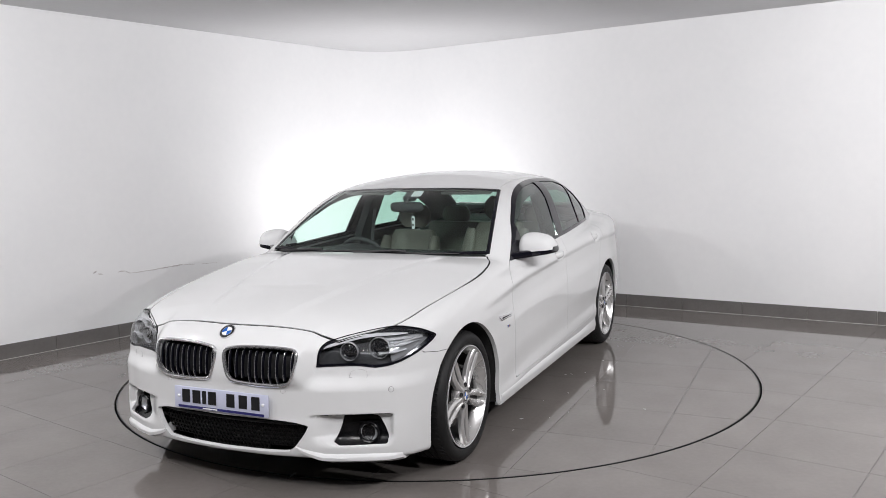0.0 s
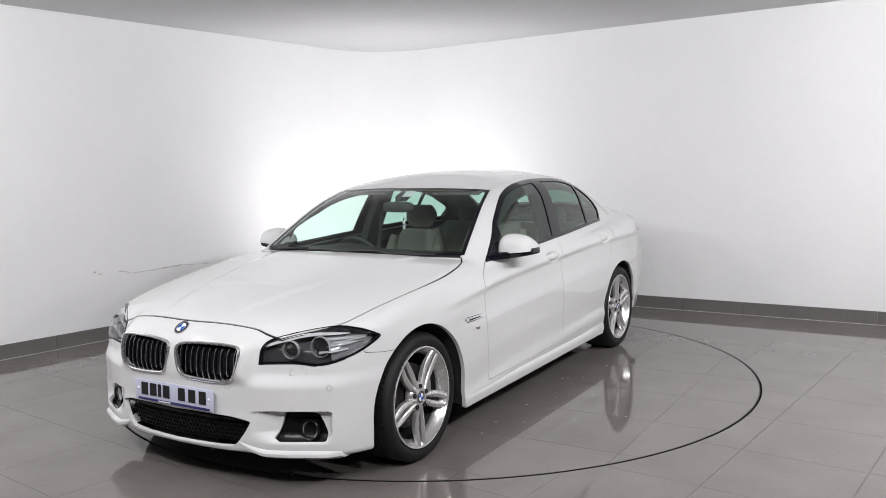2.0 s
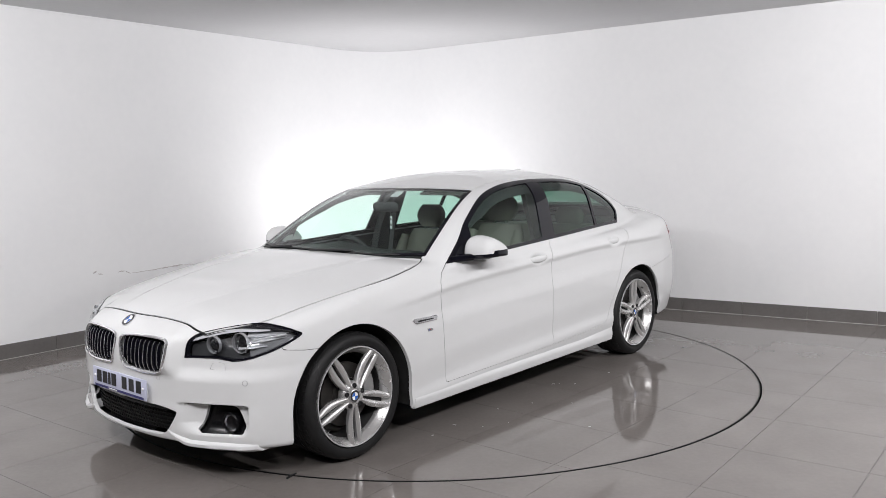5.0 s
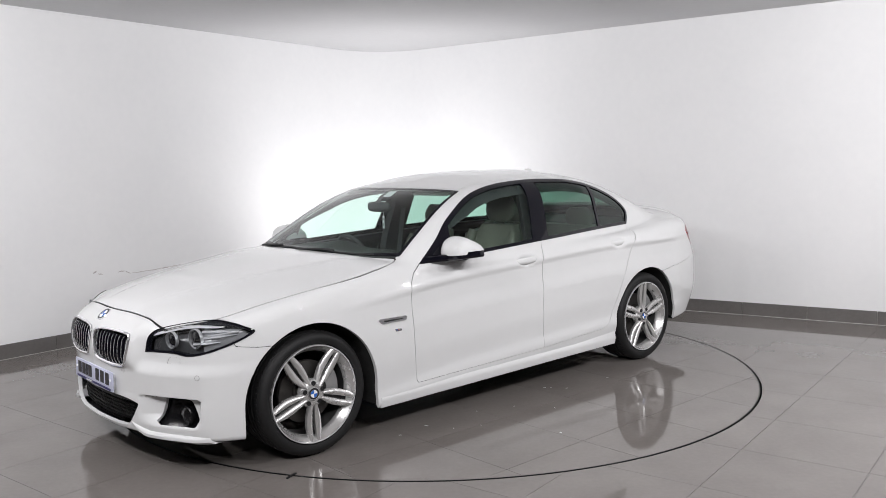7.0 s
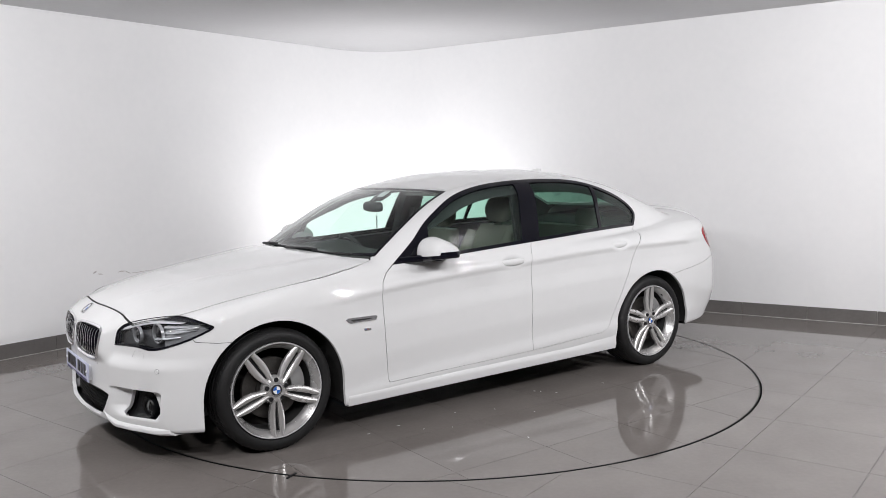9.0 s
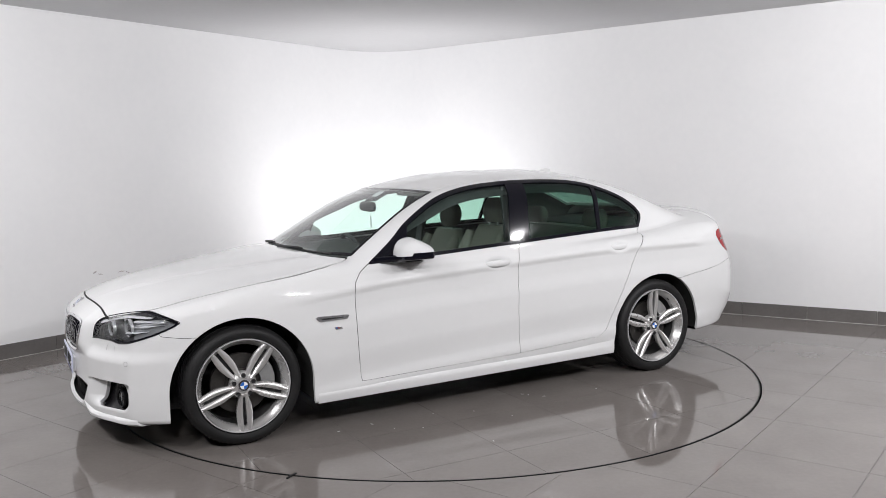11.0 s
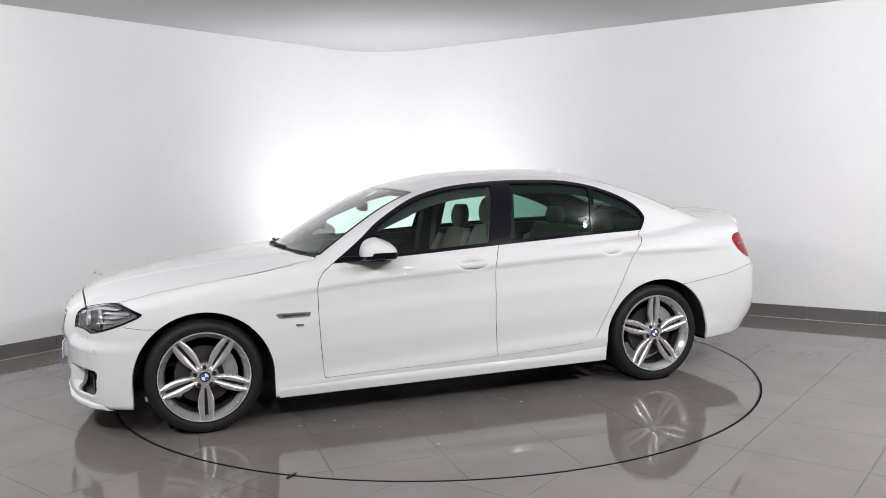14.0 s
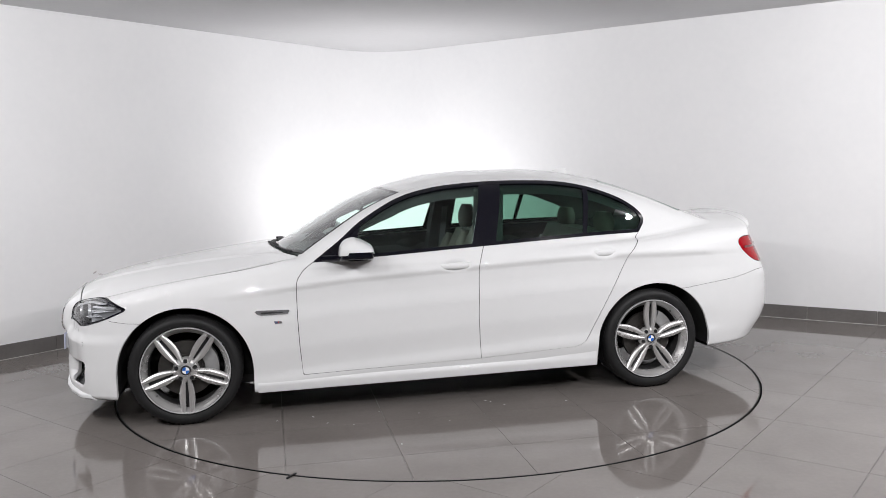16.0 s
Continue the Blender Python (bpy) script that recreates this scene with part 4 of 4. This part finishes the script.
            part("projector_lens", bm, SMOKE, lamp, "dark glass projector lens")
        # bright eyebrow along the top edge
        bm = bmesh.new()
        rows = []
        for j in range(17):
            a = -1.66 + .54 * j / 16
            zt = .69 + .047 * math.sin(min(1, (a + 1.66) / .36) * math.pi / 2)
            # where this line of the outline meets the body
            yy = np.linspace(.44, .92, 300)
            ff = lower_body(yy - a, yy, np.full(300, zt))
            y = float(yy[np.argmax(ff > 0) - 1]) if (ff < 0).any() else .7
            y = min(y, .88)
            x = y - a
            h = (.0055 + .003 * math.sin(math.pi * j / 16)) * (1 - .85 * (j / 16) ** 3)
            rows.append([(x - .009, sign * (y - .009), zt - h), (x - .009, sign * (y - .009), zt + h), (x - .03, sign * (y - .03), zt + h), (x - .03, sign * (y - .03), zt - h)])
        loft(bm, rows)
        part("light_strip", bm, GUIDE, lamp, "white upper light strip")
        # long reflector blades in the outer end
        for a0, a1, z0, z1, h in ((-1.27, -.985, .712, .718, .0085), (-1.28, -1.03, .684, .698, .0085), (-1.33, -1.14, .655, .666, .007)):
            bm = bmesh.new()
            rows = []
            for j in range(11):
                u = j / 10
                a, z = a0 + (a1 - a0) * u, z0 + (z1 - z0) * u
                yy = np.linspace(.5, .95, 300)
                ff = lower_body(yy - a, yy, np.full(300, z))
                y = float(yy[max(0, np.argmax(ff > 0) - 1)]) - .014 - .004 * math.sin(9 * u)
                g = h * (1 - .75 * u ** 2)
                x = y - a
                rows.append([(x, sign * y, z + g * .1), (x - .006, sign * (y - .006), z + g), (x - .03, sign * (y - .03), z + g), (x - .03, sign * (y - .03), z - g), (x - .009, sign * (y - .009), z - g)])
            loft(bm, rows)
            part("reflector_blade", bm, REFLECT, lamp, "bright reflector blade")
        bm = bmesh.new()
        box(bm, (.16, .012, .01), (1.935, sign * (.812), .706), (0, 6, -sign * 30), .004)
        part("light_blade", bm, REFLECT, lamp)
    # badge on the nose
    n = surface_pose((front_x(0, .747), 0, .747))
    bm = bmesh.new()
    lathe(bm, [(0, -.006), (.041, -.006), (.041, .001), (0, .001)], steps=40)
    disc = part("badge", bm, CHROME, car, "round blue and white enamel badge")
    disc.matrix_basis = n @ pose(0, 0, 0, 0, 0, 20)
    badge_disc(disc, Matrix.Translation((0, 0, .001)), .041)
    # number plate with plain bars in place of characters
    bm = bmesh.new()
    box(bm, (.008, .545, .104), (2.287, 0, .432), (0, -2, 0), .003)
    plate = part("number_plate", bm, PLATE, car, "white number plate with dark bars, navy strip along its foot")
    for k, y in enumerate((.2, .138, .092, .045, -.062, -.133, -.204)):
        bm = bmesh.new()
        box(bm, (.002, .022 if k == 2 else .046, .062), (2.2925, y * -1, .441), (0, -2, 0))
        part("character_bar", bm, INK, plate)
    bm = bmesh.new()
    box(bm, (.002, .5, .012), (2.2918, 0, .389), (0, -2, 0))
    part("dealer_strip", bm, NAVY, plate)
    bm = bmesh.new()
    box(bm, (.001, .085, .006), (2.2934, -.06, .3885), (0, -2, 0))
    part("strip_mark", bm, WHITE, plate)
    for y in (.245, -.245):
        bm = bmesh.new()
        lathe(bm, [(.0075, -.002), (.0075, .003), (.004, .0055), (0, .006)], Matrix.Translation((2.291, y, .438)) @ pose(0, 0, 0, 0, 90, 0), 16)
        part("screw_cap", bm, WHITE, plate)
    bm = bmesh.new()
    box(bm, (.05, .5, .085), (2.26, 0, .428), (0, -2, 0), .006)
    part("plate_holder", bm, PAINT, car)
    # blades below the fog lamps and a lip between them
    for sign in (1, -1):
        bm = bmesh.new()
        rows = []
        for j in range(21):
            y = .385 + .435 * j / 20
            drop = .245 - .042 * min(1, j / 6) ** .7 - .004 * j / 20
            x = front_x(sign * y, .236) + .004 + .012 * min(1, j / 5) * (1 if j < 18 else (20 - j) / 2)
            rows.append([(x - .035, sign * y, drop + .022), (x - .004, sign * y, drop + .006), (x, sign * y, drop), (x - .002, sign * y, drop - .014), (x - .03, sign * y, drop - .028), (x - .09, sign * y, drop - .028), (x - .09, sign * y, drop + .02)])
        loft(bm, rows)
        part("bumper_blade", bm, PAINT, car, "white blade along the bumper corner")
    # parking sensors and washer flaps
    for y, z in ((.789, .506), (.331, .502), (-.331, .502), (-.789, .506)):
        bm = bmesh.new()
        lathe(bm, [(.0115, -.004), (.0115, .0006), (.0095, .0006), (.0092, -.001), (.008, .0008), (0, .0014)], surface_pose((front_x(y, z), y, z)), 24)
        sensor = part("parking_sensor", bm, PAINT, car)
        bm = bmesh.new()
        lathe(bm, [(.0132, -.001), (.0132, .0004), (.0112, .0009)], surface_pose((front_x(y, z), y, z)), 24)
        part("sensor_ring", bm, GREY_SEAL, sensor)
    for sign in (1, -1):
        bm = bmesh.new()
        loop = [(.612, .562), (.622, .59), (.64, .597), (.665, .597), (.685, .59), (.69, .562)]
        pts = [(front_x(sign * y, z) + .0004, sign * y, z) for y, z in loop]
        tube(bm, pts + pts[:1], .0008, 5, False)
        part("washer_flap", bm, GREY_PLASTIC, car)


def side_plate(name, poly, proud, mat, car, sign, label=""):
    """A thin shaped plate lying on the car's side."""
    bm = bmesh.new()
    low = [bm.verts.new((x, sign * (side_y(x, z) - .003), z)) for x, z in poly]
    top = [bm.verts.new((x, sign * (side_y(x, z) + proud), z)) for x, z in poly]
    n = len(poly)
    for k in range(n):
        bm.faces.new((low[k], low[(k + 1) % n], top[(k + 1) % n], top[k]))
    bm.faces.new(top)
    bmesh.ops.bevel(bm, geom=[e for e in bm.edges if all(v in top for v in e.verts)], offset=proud * .4, segments=1, affect="EDGES")
    return part(name, bm, mat, car, label, smooth=False)


def build_sides(car):
    for sign, key in ((1, "l"), (-1, "r")):
        # door handles
        for (hx, hz), name in (((-.165, .885), "front_door"), ((-1.155, .922), "rear_door")):
            bm = bmesh.new()
            rows = []
            for j in range(13):
                u = j / 12
                x = hx + .114 - .228 * u
                lift = .008 + .027 * math.sin(math.pi * u) ** .6
                w = .006 + .0095 * math.sin(math.pi * u) ** .5
                y = side_y(hx, hz + .03) - .012 + lift
                z = hz - .006 + .006 * (u - .5)
                rows.append([(x, sign * (y + w * .75 * math.cos(a)), z + w * 1.35 * math.sin(a)) for a in (2 * math.pi * q / 12 for q in range(12))])
            loft(bm, rows)
            part("door_handle", bm, PAINT, car_doors[name, key], "white pull handle")
        # chrome side vent and small striped badge behind the front wheel
        vent = side_plate("side_vent", [(1.073, .663), (1.06, .671), (.875, .667), (.868, .66), (.878, .641), (1.038, .638), (1.055, .645)], .007, CHROME, car, sign, "slim chrome side vent")
        side_plate("vent_insert", [(1.045, .6605), (.9, .6585), (.903, .6485), (1.032, .6465)], .0078, DARK, vent, sign)
        mark = side_plate("stripe_badge", [(.962, .602), (.915, .600), (.912, .586), (.955, .586)], .003, CHROME, car, sign, "small striped badge")
        for k, mat in enumerate((STRIPE_BLUE, NAVY, STRIPE_RED)):
            x = .954 - .007 * k
            side_plate("stripe", [(x, .600), (x - .006, .600), (x - .008, .588), (x - .002, .588)], .004, mat, mark, sign)
        # mirror: white cap over a black base and foot
        def mirror_field(x, y, z):
            yy = y * sign
            tall = .121 - .14 * np.clip(yy - .955, 0, .1) - .36 * np.clip(.47 - x, 0, .13)
            dome = ((np.abs((x - .45) / .115) ** 2.8 + np.abs((yy - .965) / .114) ** 4.5 + np.abs((z - .966) / tall) ** 2.8) ** (1 / 2.8) - 1) * .1
            return smax(smax(dome, .938 - z + .17 * (yy - .93), .015), .35 - x + .12 * (yy - .955), .02)
        shell = blob(mirror_field, (.3, min(sign * .82, sign * 1.1), .92), (.62, max(sign * .82, sign * 1.1), 1.13))
        cut = shell.v[:, 2] - np.where(shell.v[:, 0] > .515, .976, .992) - .09 * (np.abs(shell.v[:, 1]) - .95)
        foot, cap = shell.cut(cut)
        mirror = cap.part("door_mirror", PAINT, car, "white door mirror with gloss black base", flange=.006)
        foot.moved(-.002).part("mirror_base", TRIM, mirror)
        bm = bmesh.new()
        rows = []
        for j in range(7):
            u = j / 6
            rows.append(oval(.595 - .13 * u, sign * (.858 + .12 * u), .953 + .014 * u, .09 - .015 * u, .026 - .003 * u, 16, 3))
        loft(bm, rows)
        part("mirror_foot", bm, TRIM, mirror)
        bm = bmesh.new()
        rows = [oval(.44, sign * y, .983 + .14 * (y - .95), .098 - .5 * max(0, y - 1.0), .003, 16, 4) for y in (.95, .99, 1.03, 1.06)]
        loft(bm, rows)
        part("indicator_strip", bm, CHROME, mirror, "slim indicator strip")
        # sill step below the doors
        bm = bmesh.new()
        rows = []
        for j in range(25):
            x = 1.07 - 2.165 * j / 24
            z = .22 + .014 * (j / 24)
            y = side_y(x, .27) - .004
            rise = .02 + .06 * max(0, (j - 19) / 5) ** 2
            rows.append([(x, sign * y, z + rise), (x, sign * (y + .010), z + .006), (x, sign * (y + .011), z - .012), (x, sign * (y + .002), z - .05), (x, sign * (y - .03), z - .055), (x, sign * (y - .03), z + .01)])
        loft(bm, rows)
        part("side_skirt", bm, PAINT, car, "white side skirt")
    # roof aerial
    bm = bmesh.new()
    rows = []
    for j in range(9):
        u = j / 8
        x = -1.10 - .13 * u
        h = .004 + .036 * math.sin(min(1, u * 1.25) * math.pi / 2) ** 1.2
        w = .028 * math.sin(math.pi * (.12 + .8 * u)) + .004
        base = top_z(x, 0) - .006
        rows.append([(x, -w, base), (x, -w * .45, base + h * .7), (x - .004, 0, base + h + .004), (x, w * .45, base + h * .7), (x, w, base)])
    loft(bm, rows)
    part("roof_aerial", bm, PAINT, car, "white shark-fin roof aerial")
    # lip spoiler on the boot
    bm = bmesh.new()
    rows = []
    for j in range(25):
        y = -.60 + 1.2 * j / 24
        edge = 1 - abs(y / .6) ** 6
        bow = float(TAIL_BOW(abs(y)))
        x = -2.497 + bow
        z = 1.083 - .09 * (abs(y) / .75) ** 2.2
        h = .032 * edge + .003
        rows.append([(x + .16, y, z - .004), (x + .08, y, z + h * .45), (x + .012, y, z + h), (x - .006, y, z + h * .9), (x + .004, y, z + h * .3), (x + .02, y, z - .012)])
    loft(bm, rows)
    part("boot_spoiler", bm, PAINT, car, "white lip spoiler on the boot lid")
    # tail lamps
    for half, sign in zip(both(pieces["tails"]), (1, -1)):
        lamp = half.part("tail_lamp", RED, car, "red wrap-around tail lamp", flange=.02)
        bm = bmesh.new()
        rows = []
        for j in range(11):
            a = -1.37 - .36 * j / 10
            z = .905 + .008 * j / 10
            yy = np.linspace(.3, .9, 300)
            ff = lower_body(a - yy, yy, np.full(300, z))
            y = float(yy[max(0, np.argmax(ff > 0) - 1)]) + .003
            x = a - y - .003
            rows.append([(x, sign * y, z - .008), (x, sign * y, z + .008), (x + .006, sign * (y - .006), z + .008), (x + .006, sign * (y - .006), z - .008)])
        loft(bm, rows)
        part("light_bar", bm, DEEP_RED, lamp)
    # wipers
    for y0, y1 in ((-.62, .02), (-.02, .6)):
        bm = bmesh.new()
        pts = []
        for j in range(11):
            y = y0 + (y1 - y0) * j / 10
            x = .942 - .15 * (abs(y) / .75) ** 2 - .012 * j / 10
            pts.append((x, y, top_z(x, y) + .004))
        tube(bm, pts, .006, 6)
        arm = part("wiper", bm, DARK, car, "black windscreen wiper")
        bm = bmesh.new()
        tube(bm, [(pts[0][0] + .03, pts[0][1] - .02, pts[0][2]), (pts[4][0] + .012, pts[4][1], pts[4][2] + .012), (pts[5][0], pts[5][1], pts[5][2] + .008)], .008, 6)
        part("wiper_arm", bm, DARK, arm)
    # flat tray under the engine and floor
    bm = bmesh.new()
    loft(bm, [[(x, -w, z), (x, w, z), (x, w, .22), (x, -w, .22)] for x, w, z in ((2.12, .42, .2), (1.95, .5, .15), (1.1, .52, .138), (-1.0, .56, .142), (-1.15, .5, .16), (-2.2, .5, .24))])
    for x, y, w in ((.86, .62, .16), (.86, -.62, .16)):
        box(bm, (w, .14, .06), (x, y, .155), (0, 0, 8), .01)
    part("undertray", bm, DARK, car)


def seat(car, y, x, drop):
    bm = bmesh.new()
    rows = []
    for j in range(12):
        u = j / 11
        z = .50 + .60 * u
        cx = x - .30 - .20 * u
        w = .255 - .02 * u - .09 * max(0, u - .75) / .25 * .8
        d = .075 - .02 * u
        rows.append([Vector((cx + p.x - .02 * math.cos(math.pi * p.y / .5), y + p.y, z)) for p in oval(0, 0, 0, d, w, 24, 3.2, axis="z")])
    loft(bm, rows)
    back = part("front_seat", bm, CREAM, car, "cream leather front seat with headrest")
    bm = bmesh.new()
    rows = []
    for j in range(9):
        u = j / 8
        cx = x + .28 - .55 * u
        rows.append(oval(cx, y, .49 - .03 * u, .265 - .02 * (1 - u) ** 2, .085, 20, 3, axis="x"))
    loft(bm, rows)
    part("cushion", bm, CREAM, back)
    bm = bmesh.new()
    rows = []
    for j in range(9):
        u = j / 8
        z = 1.12 + .17 * u
        s = math.sin(math.pi * (.13 + .74 * u)) ** .5
        rows.append(oval(x - .51 - .02 * u, y, z, .048 * s, .135 * s, 20, 2.8, axis="z"))
    loft(bm, rows)
    part("headrest", bm, CREAM, back)
    for dy in (-.05, .05):
        bm = bmesh.new()
        tube(bm, [(x - .5, y + dy, 1.05), (x - .51, y + dy, 1.15)], .006)
        part("headrest_post", bm, CHROME, back)
    # bolsters
    for dy in (-1, 1):
        bm = bmesh.new()
        tube(bm, [(x - .24 - .2 * u, y + dy * (.235 - .03 * u), .55 + .5 * u) for u in np.linspace(0, 1, 8)], [.04, .052, .056, .056, .054, .05, .044, .034], 10)
        part("bolster", bm, CREAM, back)
    for ob in [back] + list(back.children):
        ob.data.transform(Matrix.Translation((0, 0, -drop)))
    return back


def build_cabin(car):
    for y in (.37, -.37):
        seat(car, y, .03 if y > 0 else -.02, .02 if y > 0 else .09)
    # rear bench
    bm = bmesh.new()
    rows = []
    for j in range(10):
        u = j / 9
        z = .5 + .52 * u
        rows.append([Vector((-1.12 - .22 * u + p.x, p.y, z)) for p in oval(0, 0, 0, .08, .66 - .05 * u, 28, 5, axis="z")])
    loft(bm, rows)
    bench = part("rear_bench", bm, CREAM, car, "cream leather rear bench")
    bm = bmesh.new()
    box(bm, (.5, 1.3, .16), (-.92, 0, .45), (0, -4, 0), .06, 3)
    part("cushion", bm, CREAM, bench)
    for y in (.38, -.38):
        bm = bmesh.new()
        rows = []
        for j in range(8):
            u = j / 7
            s = math.sin(math.pi * (.15 + .7 * u)) ** .5
            rows.append(oval(-1.37, y, 1.0 + .15 * u, .05 * s, .13 * s, 20, 2.8, axis="z"))
        loft(bm, rows)
        part("headrest", bm, CREAM, bench)
    bm = bmesh.new()
    box(bm, (.5, 1.2, .02), (-1.66, 0, 1.03), (0, 3, 0), .008)
    part("parcel_shelf", bm, CABIN, car, "dark parcel shelf")
    # dashboard
    bm = bmesh.new()
    rows = []
    for j in range(17):
        y = -.74 + 1.48 * j / 16
        hood = .035 * math.exp(-((y + .37) / .17) ** 2)
        edge = .1 * (abs(y) / .74) ** 2
        rows.append([(.86 - edge, y, .93), (.60, y, .945 + .2 * hood), (.40, y, .955 + hood), (.33, y, .94 + hood), (.31, y, .88), (.36, y, .76), (.42, y, .55), (.86 - edge, y, .5)])
    loft(bm, rows)
    dash = part("dashboard", bm, CABIN, car, "dark grey dashboard")
    bm = bmesh.new()
    rows = []
    for j in range(9):
        y = -.68 + 1.36 * j / 8
        rows.append([(.325, y, .80), (.318, y, .83), (.34, y, .83), (.345, y, .80)])
    loft(bm, rows)
    part("dash_trim", bm, GREY_PLASTIC, dash)
    bm = bmesh.new()
    box(bm, (.7, .24, .3), (-.05, 0, .48), (0, 0, 0), .03)
    part("centre_console", bm, CABIN, car, "dark centre console")
    # steering wheel on the right-hand side
    m = Matrix.Translation((.27, -.37, .845)) @ pose(0, 0, 0, 0, -66, 0)
    bm = bmesh.new()
    lathe(bm, [(.185 + .0155 * math.cos(a), .0155 * math.sin(a)) for a in (2 * math.pi * k / 12 for k in range(12))], m, 48, True)
    wheel = part("steering_wheel", bm, CABIN, car, "dark leather steering wheel")
    bm = bmesh.new()
    box(bm, (.02, .34, .035), m @ Vector((0, 0, -.01)), (0, -66, 0), .006)
    box(bm, (.16, .03, .02), m @ Vector((-.09, 0, -.01)), (0, -66, 0), .006)
    part("spoke_bar", bm, CABIN, wheel)
    bm = bmesh.new()
    lathe(bm, [(0, .015), (.05, .013), (.068, 0), (.068, -.03), (0, -.03)], m, 28)
    part("wheel_boss", bm, CABIN, wheel)
    bm = bmesh.new()
    tube(bm, [m @ Vector((0, 0, -.02)), m @ Vector((0, 0, -.22))], .035, 12)
    part("steering_column", bm, CABIN, wheel)
    # inner mirror with a hanging tag
    bm = bmesh.new()
    rows = [oval(.33 + dx, 0, 1.232, .122 * s, .036 * s, 24, 3.5, axis="x") for dx, s in ((-.018, .9), (-.012, 1), (.0, 1), (.018, .8), (.026, .5))]
    loft(bm, rows)
    inner = part("inner_mirror", bm, CABIN, car, "dark interior mirror with a hanging tag")
    bm = bmesh.new()
    tube(bm, [(.34, 0, 1.24), (.33, 0, 1.27), (.29, 0, 1.295)], .014, 10)
    box(bm, (.1, .09, .035), (.25, 0, 1.302), (0, 26, 0), .01)
    part("mirror_foot", bm, CABIN, inner)
    bm = bmesh.new()
    box(bm, (.07, .075, .003), (.27, .055, 1.318), (0, 28, 0), .001, 1)
    part("screen_label", bm, WHITE, inner, "small white label on the windscreen")
    bm = bmesh.new()
    tube(bm, [(.325, .045, 1.2), (.325, .045, 1.168)], .0012, 5)
    part("tag_string", bm, WHITE, inner)
    bm = bmesh.new()
    box(bm, (.004, .026, .085), (.325, .045, 1.127), (0, 0, -12), .002, 1)
    tag = part("tag", bm, WHITE, inner, "small white hanging tag")
    for z in (1.15, 1.112):
        bm = bmesh.new()
        box(bm, (.0052, .013, .016), (.325, .045, z), (0, 0, -12))
        part("tag_mark", bm, INK, tag)
    for y in (.37, -.37):
        bm = bmesh.new()
        box(bm, (.15, .36, .018), (.12, y, 1.332), (0, 14, 0), .008)
        part("sun_visor", bm, HEADLINE, car)
    for sign in (1, -1):
        bm = bmesh.new()
        rows = []
        for u in np.linspace(0, 1, 8):
            z = .55 + .8 * u
            y = .80 - .14 * max(0, u - .5) * 2
            rows.append([(-.25 - .10 * u, sign * y, z), (-.45 - .10 * u, sign * y, z), (-.44 - .10 * u, sign * (y - .05), z), (-.27 - .10 * u, sign * (y - .05), z)])
        loft(bm, rows)
        part("pillar_lining", bm, CABIN, car)
        # seat belt
        bm = bmesh.new()
        rows = []
        for u in np.linspace(0, 1, 8):
            z = .62 + .6 * u
            y = .72 - .05 * u
            rows.append([(-.36 - .06 * u, sign * y, z), (-.405 - .06 * u, sign * y, z), (-.405 - .06 * u, sign * (y - .003), z), (-.36 - .06 * u, sign * (y - .003), z)])
        loft(bm, rows)
        part("seat_belt", bm, GREY_PLASTIC, car, "grey seat belt")
    bm = bmesh.new()
    box(bm, (2.6, 1.5, .04), (-.35, 0, .3))
    part("cabin_floor", bm, CABIN, car)


build_front(car)
build_sides(car)
build_cabin(car)

build_room()
floor = build_floor()
turntable = build_turntable()


# ---- what moves ----
def motions():
    steps = [0.5 * k for k in range(33)]
    walk(turntable, [(t, pose(0, 0, 0, 0, 0, TURN_START + TURN_RATE * t)) for t in steps])
    rows = []
    for t in steps:
        turn = pose(0, 0, 0, 0, 0, TURN_START + TURN_RATE * t)
        rows.append((t, turn @ pose(CAR_X, CAR_Y, 0)))
    walk(car, rows)


motions()
